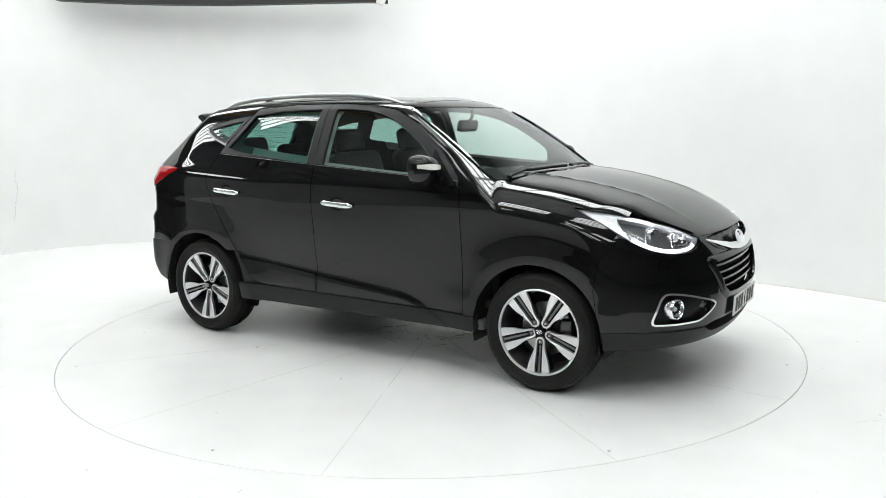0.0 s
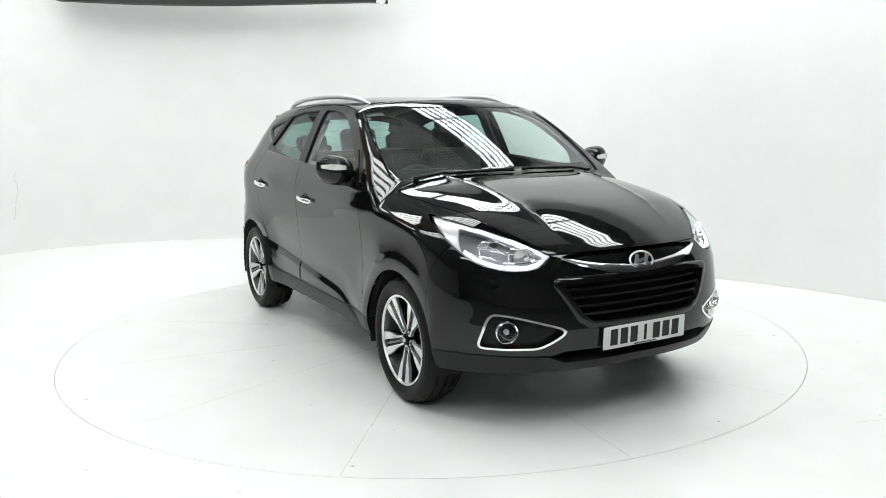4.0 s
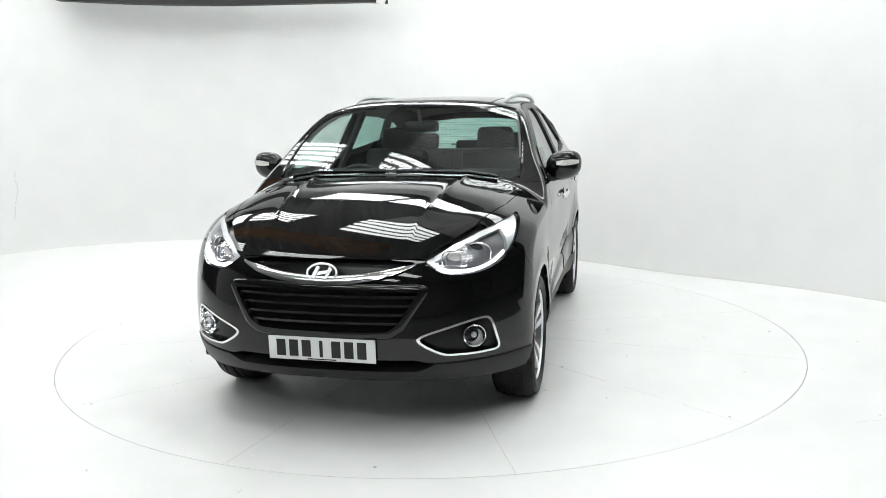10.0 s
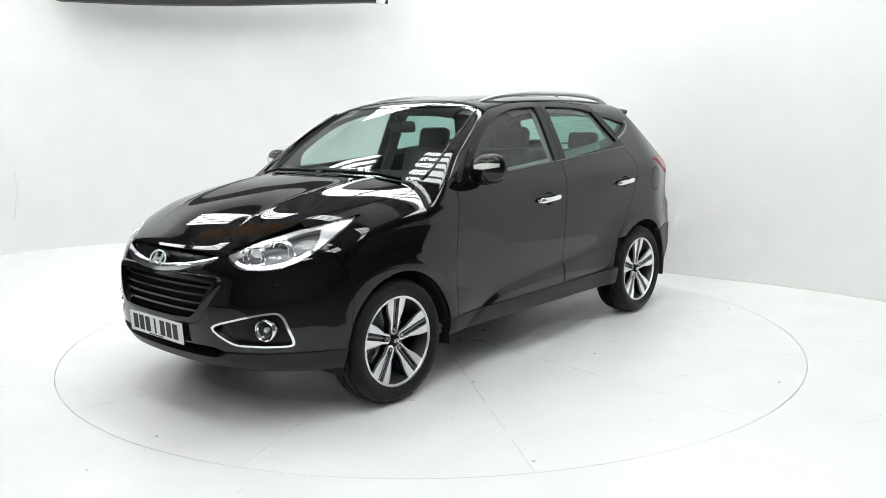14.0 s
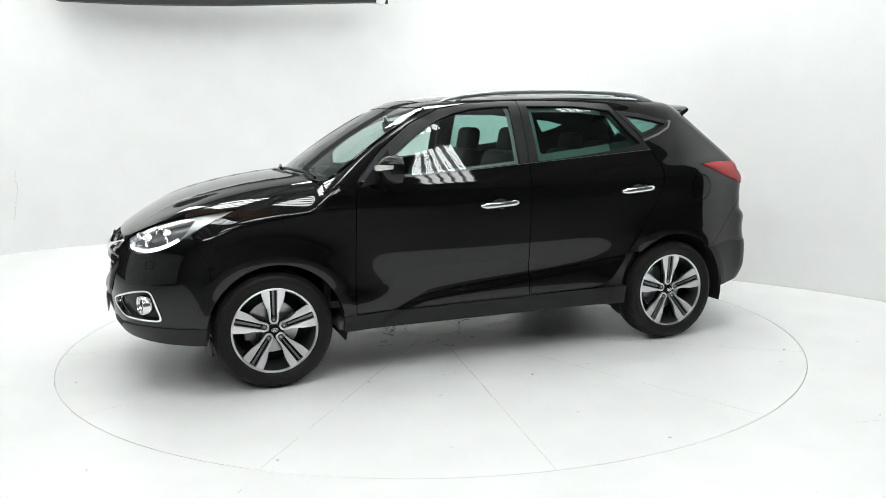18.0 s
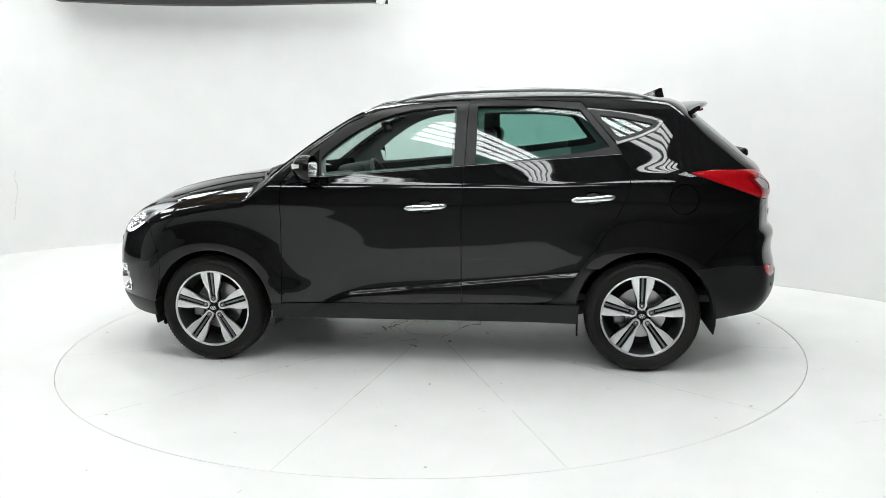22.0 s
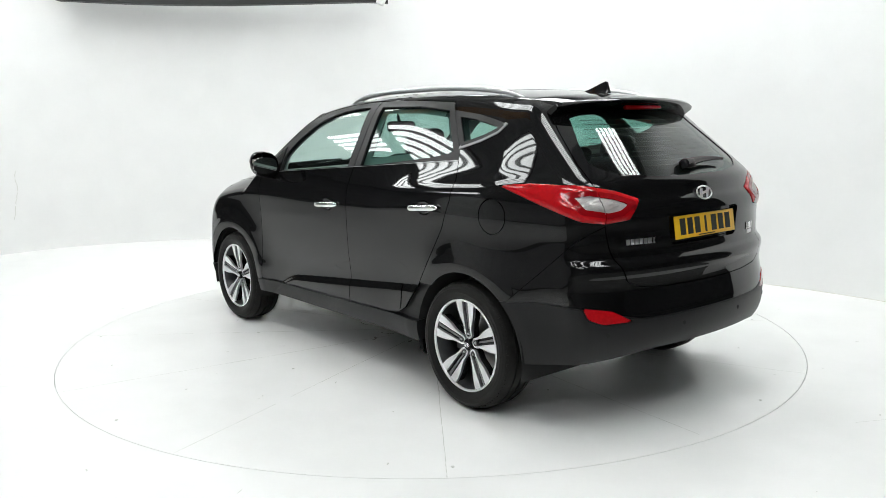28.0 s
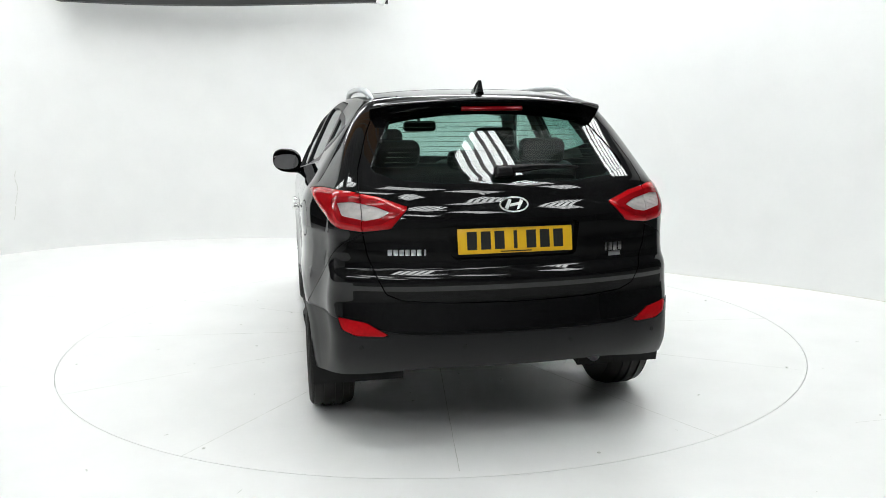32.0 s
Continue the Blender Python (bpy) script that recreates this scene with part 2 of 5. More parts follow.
def light_bank():
    """Five tubes under a white tray."""
    root = new("ceiling_light")
    bm = bmesh.new()
    box(bm, (1.70, 0.70, 0.05), pose(0, 0, 0.075), 0.01)
    part("tray", bm, M_TRAY, root)
    for k in range(5):
        bm = bmesh.new()
        cyl(bm, 0.5, 0.5, 1.62, pose(0, -0.27 + 0.135 * k, 0, 0, 90, 0) @ Matrix.Diagonal((0.05, 0.086, 1, 1)), 12)
        part("tube", bm, M_TUBE, root)
        for e in (-1, 1):
            bm = bmesh.new()
            box(bm, (0.03, 0.07, 0.07), pose(0.825 * e, -0.27 + 0.135 * k, 0.02), 0.004)
            part("lamp_holder", bm, M_FITTING, root)
    return tagged(root, "suspended bank of five white fluorescent tubes", "ceiling light", "studio ceiling lights")


def lights():
    """Rows of banks set square to the right-hand wall."""
    first = None
    for v, us in LIGHT_ROWS:
        for u in us:
            m = pose(0.72 * u + 0.69 * v, -0.69 * u + 0.72 * v, LIGHT_Z, 0, 0, -43.8)
            if first is None:
                first = light_bank()
                first.matrix_basis = m
            else:
                copy_thing(first, m)


LIGHT_Z = 4.2
LIGHT_GRID = pose(0, 0, 0, 0, 0, -43.8)
# The first two rows and each later row's first bank are added fill light.
LIGHT_ROWS = ((-6.6, (1.5, 3.8)), (-4.7, (-5.2, 2.0, 4.2)), (-2.65, (-5.6, -3.4, -0.65, 2.05, 4.3)), (-0.6, (-5.0, -2.85, -0.2, 2.25, 4.4)), (1.8, (-3.3, -1.5, 0.2, 1.9)))


def fascia():
    pts = smooth_path([(-4.3, 4.0, 2.93), (-3.4, 4.15, 2.9), (-2.5, 4.2, 2.885), (-1.6, 4.1, 2.875), (-0.75, 3.9, 2.855), (-0.45, 3.75, 2.82)], 6)
    bm = bmesh.new()
    cols = []
    for i, p in enumerate(pts):
        p = Vector(p)
        cols.append([bm.verts.new(p + Vector(d)) for d in ((0, 0, 0), (0, 0.12, 0), (0, 0.12, 0.4), (0, 0, 0.4))])
    for a, b in zip(cols, cols[1:]):
        for k in range(4):
            bm.faces.new((a[k], a[(k + 1) % 4], b[(k + 1) % 4], b[k]))
    bm.faces.new(cols[0])
    bm.faces.new(cols[-1][::-1])
    tagged(part("overhead_fascia", bm, M_FASCIA), "black curved edge of an overhead canopy", "canopy edge", kind="structure")
    bm = bmesh.new()
    box(bm, (0.09, 0.10, 0.09), pose(-0.52, 3.70, 2.835, 0, 25, 0), 0.01)
    tagged(part("canopy_bracket", bm, M_FITTING), "white end bracket of the overhead canopy", "bracket")


studio()
lights()
ceiling_boards()
fascia()


def turntable():
    root = new("turntable")
    bm = bmesh.new()
    cyl(bm, TABLE_R, TABLE_R, 0.03, pose(0, 0, -0.0155), 192)
    part("deck", bm, M_FLOOR, root)
    return tagged(root, "round white painted car turntable set flush in the floor", "turntable")


TABLE = turntable()

# ---------------------------------------------------------------- the car's form, as one solid in space (x forward, y left, z up)
def spline(xs, ys):
    xs, ys = np.array(xs, float), np.array(ys, float)
    h = np.diff(xs)
    d = np.diff(ys) / h
    m = np.concatenate([[d[0]], (d[:-1] * h[1:] + d[1:] * h[:-1]) / (h[1:] + h[:-1]), [d[-1]]])

    def f(x):
        x = np.asarray(x, float)
        i = np.clip(np.searchsorted(xs, x) - 1, 0, len(xs) - 2)
        t = np.clip((x - xs[i]) / h[i], -0.5, 1.5)
        t2, t3 = t * t, t * t * t
        return ((2 * t3 - 3 * t2 + 1) * ys[i] + (t3 - 2 * t2 + t) * h[i] * m[i]
                + (3 * t2 - 2 * t3) * ys[i + 1] + (t3 - t2) * h[i] * m[i + 1])
    return f


def smax(a, b, k):
    h = np.clip(0.5 + 0.5 * (a - b) / k, 0, 1)
    return b + (a - b) * h + k * h * (1 - h)


def step(a, b, x):
    t = np.clip((x - a) / (b - a), 0, 1)
    return t * t * (3 - 2 * t)


def glass_y(z):
    return 0.865 - 0.3988 * (z - 1.14) - 0.167 * (z - 1.14) ** 2


ROWS_UP = [1.14 + 0.04 * k for k in range(15)]                             # one even curve over the windows
side_y = spline([0.20, 0.27, 0.34, 0.42, 0.55, 0.75, 0.92, 1.02, 1.10] + ROWS_UP,
                [0.80, 0.85, 0.872, 0.880, 0.876, 0.883, 0.891, 0.892, 0.880] + [glass_y(z) for z in ROWS_UP])
nose_x = spline([0.20, 0.30, 0.38, 0.48, 0.60, 0.72, 0.80, 0.86, 0.92, 1.00, 1.2], [2.03, 2.13, 2.175, 2.19, 2.19, 2.17, 2.14, 2.10, 2.03, 1.9, 1.5])
tail_x = spline([0.25, 0.34, 0.42, 0.52, 0.58, 0.62, 0.66, 0.70, 0.74, 0.798, 0.814, 0.829, 0.844, 0.862, 0.91, 0.96, 1.06, 1.085, 1.115, 1.14, 1.185, 1.20, 1.22, 1.30, 1.42, 1.52, 1.66],
                [2.03, 2.12, 2.175, 2.192, 2.19, 2.183, 2.174, 2.168, 2.170, 2.175, 2.168, 2.155, 2.143, 2.140, 2.140, 2.138, 2.135, 2.125, 2.104, 2.092, 2.070, 2.057, 2.035, 1.944, 1.806, 1.689, 1.522])
bonnet_z = spline([0.2, 0.8, 0.95, 1.1, 1.3, 1.5, 1.78, 2.03, 2.13, 2.25], [1.215, 1.203, 1.188, 1.171, 1.146, 1.110, 1.032, 0.920, 0.862, 0.78])
screen_z = spline([-0.3, 0.1, 0.33, 0.61, 0.85, 1.05, 1.3], [1.84, 1.715, 1.610, 1.466, 1.320, 1.180, 0.99])
roof_z = spline([-2.0, -1.6, -1.3, -0.9, -0.5, -0.1, 0.25, 0.6], [1.51, 1.597, 1.634, 1.658, 1.662, 1.650, 1.622, 1.57])
FRONT_WHEEL, REAR_WHEEL, AXLE_Z, TYRE_R = 1.32, -1.32, 0.335, 0.335


def flank(x, z):
    """Half width at (x, z)."""
    y = side_y(z)
    y = y + 0.008 - step(1.6, 2.1, x) * (0.012 + 0.026 * step(1.0, 0.6, z)) - 0.012 * step(1.6, 2.15, -x)
    t = np.clip(z - 1.10, 0, 1)
    y = y - 0.055 * step(0.3, 1.75, -x) * np.where(t < 0.1, t * t / 0.2, t - 0.05) / 0.28 - 0.03 * step(0.3, 1.2, x) * step(1.14, 1.3, z)
    for wx, c in ((FRONT_WHEEL, 0.020), (REAR_WHEEL, 0.022)):
        r = np.hypot((x - wx) * 0.95, z - AXLE_Z)
        y = y + c * np.exp(-((r - 0.40) / 0.15) ** 2) * step(1.05, 0.7, z)
        y = y + 0.003 * step(0.478, 0.425, r)
    y = y - 0.066 * step(1.42, 2.05, -x) * step(0.62, 0.95, z) - step(1.5, 2.0, -x) * (0.045 + 0.035 * step(0.95, 0.45, z))
    # hollow over the sill, deepest behind the front wheel and ending in a soft ledge
    ledge = 0.478 - 0.098 * (x - 0.30) - 0.9 * np.clip(x - 0.36, 0, 1) ** 2
    h = z - ledge
    y = y - (0.012 + 0.003 * step(-0.3, 0.6, x)) * np.where(h > 0, np.exp(-(h / 0.12) ** 2), np.exp(-(h / 0.024) ** 2)) * step(1.12, 0.72, np.abs(x + 0.22))
    # two shoulder creases: one runs back from the headlamp, one forward from the tail lamp
    for h, on, fall in ((z - (1.030 - 0.05 * np.clip(x - 0.95, 0, 1) - 0.02 * np.clip(0.6 - x, 0, 1)), 0.0065 * step(0.15, 0.75, x) * step(1.75, 1.45, x), 0.018),
                        (z - (1.118 + 0.083 * (-0.8 - x)), 0.0125 * step(-0.45, -0.95, x) * step(2.0, 1.6, -x), 0.028)):
        y = y + on * 1.6 / (np.exp(-np.clip(h, -1, 1) / 0.11) + np.exp(np.clip(h, -0.5, 0.5) / fall))
    return y


def solid(x, y, z):
    """Below zero inside the car body."""
    y = np.abs(y)
    a = y - flank(x, z)
    crest = np.abs(y - 0.36 - 0.10 * (2.0 - x))
    hood = bonnet_z(x) + 0.008 * step(2.1, 1.7, x) - 0.044 * (y / 0.7) ** 2 - 0.022 * step(2.0, 1.6, x) * (y / 0.7) ** 6 + (0.006 * np.exp(-crest / 0.055) + 0.0035 * np.exp(-crest / 0.014)) * step(2.12, 1.7, x)
    scr = screen_z(x + 0.11 * (y / 0.7) ** 2) - 0.008 * (y / 0.7) ** 2
    rf = roof_z(x) - 0.026 * (y / 0.6) ** 2 - 0.024 * (y / 0.6) ** 6
    cab = -smax(-scr, -rf, 0.022)
    top = smax(hood, cab, 0.02)
    top = np.where(x < 0.55, np.maximum(cab, 1.1), top)
    b = (z - top) * 0.85
    c = x - (nose_x(z) - 0.141 * y ** 2 - 0.536 * y ** 4)
    d = -x - (tail_x(z) - 0.168 * y ** 2 - 0.19 * y ** 4 - 0.03 * step(1.15, 1.5, z) * (y / 0.6) ** 2)
    e = 0.235 - z
    f = smax(a, b, 0.055 - 0.030 * step(0.1, 0.4, x))
    f = smax(f, c, 0.045)
    f = smax(f, d * 0.9, 0.06)
    return smax(f, e, 0.03)


def shoot(O, D, far, level=0.0):
    lo, hi = np.zeros(len(O)), np.full(len(O), far)
    for _ in range(26):
        mid = 0.5 * (lo + hi)
        p = O + D * mid[:, None]
        ins = solid(p[:, 0], p[:, 1], p[:, 2]) < level
        lo, hi = np.where(ins, mid, lo), np.where(ins, hi, mid)
    return O + D * (0.5 * (lo + hi))[:, None]


def gradient(p):
    e = 2e-3
    g = np.stack([solid(*(p + np.eye(3)[i] * e).T) - solid(*(p - np.eye(3)[i] * e).T) for i in range(3)], -1)
    return g / np.maximum(np.linalg.norm(g, axis=1, keepdims=True), 1e-9)


def skin(kind, u, v, res, level=0.0):
    """A dense patch of the body's skin: vertices, normals, triangles."""
    nu, nv = max(2, int((u[1] - u[0]) / res[0]) + 1), max(2, int((v[1] - v[0]) / res[1]) + 1)
    U, V = np.meshgrid(np.linspace(*u, nu), np.linspace(*v, nv), indexing="ij")
    U, V = U.ravel(), V.ravel()
    o, one = np.zeros_like(U), np.ones_like(U)
    if kind in ("left", "right"):
        s = 1 if kind == "left" else -1
        O, D, far, flip = np.stack([U, o, V], -1), np.stack([o, s * one, o], -1), 1.3, s > 0
    elif kind in ("fan_left", "fan_right"):                               # rays fanned out from the car's middle, across its length
        s = 1 if kind == "fan_left" else -1
        O, D, far, flip = np.stack([U, o, o + 0.75], -1), np.stack([o, s * np.cos(V), np.sin(V)], -1), 1.5, s > 0
    elif kind == "top":
        O, D, far, flip = np.stack([U, V, o + 0.6], -1), np.stack([o, o, one], -1), 1.3, False
    elif kind == "front":
        O, D, far, flip = np.stack([o + 1.0, o, V], -1), np.stack([np.cos(U), np.sin(U), o], -1), 1.8, False
    else:
        O, D, far, flip = np.stack([o - 1.0, o, V], -1), np.stack([-np.cos(U), np.sin(U), o], -1), 1.8, True
    P = shoot(O, D, far, level)
    N = gradient(P)
    i = np.arange(nu * nv).reshape(nu, nv)
    a, b, c, d = (q.ravel() for q in (i[:-1, :-1], i[1:, :-1], i[1:, 1:], i[:-1, 1:]))
    if flip:
        b, d = d, b
    F = np.concatenate([np.stack([a, b, c], -1), np.stack([a, c, d], -1)])
    good = solid(*(O + 0.02 * D).T) < level
    return P, N, F[good[F].all(1)]


def clip(S, field):
    """Keeps the part of a skin where field > 0, with clean edges."""
    P, N, F = S
    if not len(F):
        return S
    s = field(P)
    s = np.where(np.abs(s) < 1e-6, 1e-6, s)
    ins = s > 0
    n = ins[F].sum(1)
    keep = [F[n == 3]]
    P2, N2, base = [P], [N], len(P)
    for cnt in (1, 2):
        T = F[n == cnt]
        if not len(T):
            continue
        q = ins[T] if cnt == 1 else ~ins[T]
        k = q.argmax(1)
        r = np.arange(len(T))
        A, B, C = T[r, k], T[r, (k + 1) % 3], T[r, (k + 2) % 3]
        tb, tc = (s[A] / (s[A] - s[B]))[:, None], (s[A] / (s[A] - s[C]))[:, None]
        ib = base + r
        ic = base + len(T) + r
        P2 += [P[A] + tb * (P[B] - P[A]), P[A] + tc * (P[C] - P[A])]
        N2 += [N[A] + tb * (N[B] - N[A]), N[A] + tc * (N[C] - N[A])]
        base += 2 * len(T)
        if cnt == 1:
            keep.append(np.stack([A, ib, ic], -1))
        else:
            keep += [np.stack([ib, B, C], -1), np.stack([ib, C, ic], -1)]
    P2, N2, F2 = np.concatenate(P2), np.concatenate(N2), np.concatenate(keep)
    # weld equal points
    key = np.round(P2 * 2e5).astype(np.int64)
    _, first, inv = np.unique(key, axis=0, return_index=True, return_inverse=True)
    inv = inv.ravel()
    F2 = inv[F2]
    F2 = F2[(F2[:, 0] != F2[:, 1]) & (F2[:, 1] != F2[:, 2]) & (F2[:, 0] != F2[:, 2])]
    P2, N2 = P2[first], N2[first]
    used = np.zeros(len(P2), bool)
    used[F2] = True
    new_i = np.cumsum(used) - 1
    N2 = N2[used]
    return P2[used], N2 / np.maximum(np.linalg.norm(N2, axis=1, keepdims=True), 1e-9), new_i[F2]


def panel(name, S, material, parent, label="", lift=0.0, lip=0.012):
    """A panel from a skin, with its edges folded inwards."""
    P, N, F = S
    P = P + N * lift
    if lip:
        e = np.concatenate([F[:, [0, 1]], F[:, [1, 2]], F[:, [2, 0]]])
        _, idx, cnt = np.unique(np.sort(e, 1), axis=0, return_index=True, return_counts=True)
        b = e[idx[cnt == 1]]
        t = P[b[:, 1]] - P[b[:, 0]]
        w = np.cross(t, N[b[:, 0]])
        w /= np.maximum(np.linalg.norm(w, axis=1, keepdims=True), 1e-9)
        k, m = len(P), len(b)
        r = np.arange(m)
        P = np.concatenate([P, P[b[:, 0]], P[b[:, 1]], P[b[:, 1]] - N[b[:, 1]] * lip, P[b[:, 0]] - N[b[:, 0]] * lip])
        N = np.concatenate([N, w, w, w, w])
        q = np.stack([k + r, k + 3 * m + r, k + 2 * m + r, k + m + r], -1)
        F = np.concatenate([F, q[:, [0, 1, 2]], q[:, [0, 2, 3]]])
    return mesh_object(name, P, F, material, parent, label, True, N)


def bulged(name, S, field, height, width, material, parent, label="", lip=0.02, lift=0.0):
    """A panel domed up to height over width from its outline."""
    P, N, F = S
    d = np.clip(field(P) / width, 0, 1)
    P = P + N * (lift + height * np.sqrt(np.maximum(0, 1 - (1 - d) ** 2)))[:, None]
    n = np.cross(P[F[:, 1]] - P[F[:, 0]], P[F[:, 2]] - P[F[:, 0]])
    M = np.zeros_like(P)
    for k in range(3):
        np.add.at(M, F[:, k], n)
    M /= np.maximum(np.linalg.norm(M, axis=1, keepdims=True), 1e-12)
    return panel(name, (P, M, F), material, parent, label, 0.0, lip)


def region(pts, axes=(0, 2), round_n=0):
    """Signed distance to a closed outline in two axes: positive inside."""
    pts = np.array(smooth_path(pts, round_n, True) if round_n else pts, float)
    A, B = pts, np.roll(pts, -1, 0)

    def f(P):
        q = P[:, list(axes)]
        best, inside = np.full(len(q), 1e9), np.zeros(len(q), bool)
        for a, b in zip(A, B):
            d, w = b - a, q - a
            t = np.clip((w @ d) / max(d @ d, 1e-12), 0, 1)
            best = np.minimum(best, ((w - t[:, None] * d) ** 2).sum(1))
            if a[1] != b[1]:
                c = (a[1] > q[:, 1]) != (b[1] > q[:, 1])
                inside ^= c & (q[:, 0] < (b[0] - a[0]) * (q[:, 1] - a[1]) / (b[1] - a[1]) + a[0])
        return np.where(inside, 1, -1) * np.sqrt(best)
    return f


def abs_y(f):
    return lambda P: f(np.abs(P) * [0, 1, 0] + P * [1, 0, 1])


def grow(f, d):
    return lambda P: f(P) + d


def outside(f, d=0.0):
    return lambda P: -f(P) - d


GAP = 0.0022
HANDLE_ENDS = {"front_door": (0.075, 0.972, -0.180, 0.986), "rear_door": (-0.905, 1.018, -1.150, 1.036)}


def handle_hole(x0, z0, x1, z1):
    xc, zc = 0.5 * (x0 + x1), 0.5 * (z0 + z1)
    return lambda P: 0.040 * (1 - np.hypot((P[:, 0] - xc) / 0.058, (P[:, 2] - zc) / 0.040))


# outlines on the flank, in (x, z)
DOOR_F = region([(0.855, 0.385), (0.852, 0.60), (0.842, 0.85), (0.840, 1.00), (0.838, 1.09), (0.805, 1.165), (0.66, 1.312), (0.45, 1.470), (0.25, 1.552), (0.05, 1.584), (-0.15, 1.598),
                 (-0.292, 1.602), (-0.285, 1.30), (-0.272, 1.1), (-0.262, 0.8), (-0.258, 0.395)])
DOOR_R = region([(-0.258, 0.395), (-0.262, 0.8), (-0.272, 1.1), (-0.285, 1.30), (-0.292, 1.602), (-0.6, 1.60), (-0.96, 1.580), (-1.06, 1.46), (-1.17, 1.32), (-1.235, 1.18), (-1.235, 1.08), (-1.17, 0.93),
                 (-1.05, 0.74), (-0.93, 0.56), (-0.85, 0.46), (-0.78, 0.42), (-0.70, 0.405)])
WIN_F = region([(0.582, 1.152), (0.25, 1.175), (-0.215, 1.212), (-0.222, 1.566), (-0.10, 1.563), (0.04, 1.550), (0.16, 1.525), (0.26, 1.492), (0.36, 1.442), (0.47, 1.372), (0.56, 1.302), (0.598, 1.262)])
WIN_R = region([(-0.345, 1.220), (-0.70, 1.255), (-1.00, 1.290), (-1.125, 1.318), (-1.05, 1.41), (-0.955, 1.535), (-0.70, 1.562), (-0.345, 1.566)])
WIN_Q = region([(-1.165, 1.335), (-1.30, 1.375), (-1.39, 1.415), (-1.425, 1.455), (-1.36, 1.475), (-1.20, 1.51), (-1.00, 1.535), (-1.06, 1.46)])
ARCH_F = lambda P: 0.385 - np.hypot(P[:, 0] - 1.305, P[:, 2] - AXLE_Z + 0.01)
ARCH_R = lambda P: 0.385 - np.hypot(P[:, 0] + 1.335, P[:, 2] - AXLE_Z)
BELT = lambda P: P[:, 2] - (1.168 - 0.066 * (P[:, 0] - 0.5))          # above the waist line
SILL_TOP = lambda P: P[:, 2] - (0.392 - 0.012 * P[:, 0])


def wrap(points, front=True, round_n=0):
    """Outline given by points (x, y, z) on the nose or tail, unrolled about an upright line: positive inside, both sides."""
    k = 1 if front else -1
    q = [(0.9 * math.atan2(abs(y), k * x - 1.0), z) for x, y, z in points]
    f = region(q, (0, 1), round_n)
    return lambda P: f(np.stack([0.9 * np.arctan2(np.abs(P[:, 1]), k * P[:, 0] - 1.0), P[:, 2]], -1))


def one_side(f, s):
    return lambda P: np.minimum(f(P), P[:, 1] * s)


def join(*skins):
    P, N, F, k = [], [], [], 0
    for p, n, f in skins:
        P.append(p), N.append(n), F.append(f + k)
        k += len(p)
    return np.concatenate(P), np.concatenate(N), np.concatenate(F)


HEADLAMP = wrap([(2.05, 0.455, 0.848), (2.056, 0.500, 0.818), (2.053, 0.535, 0.799), (2.035, 0.575, 0.789), (2.00, 0.635, 0.786), (1.96, 0.685, 0.790), (1.91, 0.730, 0.803), (1.86, 0.765, 0.823), (1.81, 0.785, 0.848), (1.76, 0.80, 0.874), (1.70, 0.808, 0.908), (1.65, 0.81, 0.937), (1.45, 0.745, 1.018),
                 (1.62, 0.70, 0.990), (1.78, 0.65, 0.958), (1.925, 0.56, 0.912)])
FOG_OPEN = wrap([(2.146, 0.437, 0.505), (2.08, 0.56, 0.555), (2.0, 0.69, 0.585), (1.958, 0.742, 0.575), (1.93, 0.765, 0.50), (1.915, 0.775, 0.428), (1.98, 0.72, 0.418), (2.05, 0.62, 0.420), (2.10, 0.534, 0.432)], True, 4)
TAILLAMP = wrap([(-1.551, 0.86, 1.170), (-1.75, 0.845, 1.183), (-1.954, 0.715, 1.178), (-2.035, 0.583, 1.150), (-2.084, 0.462, 1.108), (-2.069, 0.535, 1.018), (-2.029, 0.658, 1.004), (-1.975, 0.759, 1.018), (-1.866, 0.86, 1.075), (-1.70, 0.88, 1.128)], False)
TAIL_CLEAR = wrap([(-1.94, 0.79, 1.130), (-1.99, 0.71, 1.140), (-2.04, 0.60, 1.118), (-2.072, 0.515, 1.088), (-2.06, 0.58, 1.052), (-2.035, 0.64, 1.042), (-1.978, 0.745, 1.062)], False)
REFLECTOR = wrap([(-2.0, 0.775, 0.632), (-2.07, 0.65, 0.612), (-2.116, 0.545, 0.552), (-2.057, 0.697, 0.549), (-2.02, 0.755, 0.575)], False)
GRILLE_TOP = abs_y(region([(0.41, 0.834), (0.25, 0.802), (0.12, 0.787), (0, 0.783), (-0.05, 0.783), (-0.05, 0.856), (0, 0.856), (0.30, 0.855), (0.42, 0.846)], (1, 2)))
CHROME_BAR = abs_y(region([(0.425, 0.842), (0.41, 0.834), (0.25, 0.802), (0.12, 0.787), (0, 0.783), (-0.05, 0.783), (-0.05, 0.745), (0, 0.745), (0.1, 0.748), (0.225, 0.763), (0.33, 0.789), (0.42, 0.829)], (1, 2)))
GRILLE_LOW = abs_y(region([(-0.05, 0.732), (0.30, 0.730), (0.455, 0.722), (0.435, 0.69), (0.36, 0.57), (0.31, 0.538), (0.2, 0.532), (-0.05, 0.530)], (1, 2)))
WING = region([(0.3, 0.2), (0.3, 1.3), (1.75, 1.3), (1.75, 0.93), (1.72, 0.86), (1.66, 0.74), (1.64, 0.6), (1.70, 0.2)])
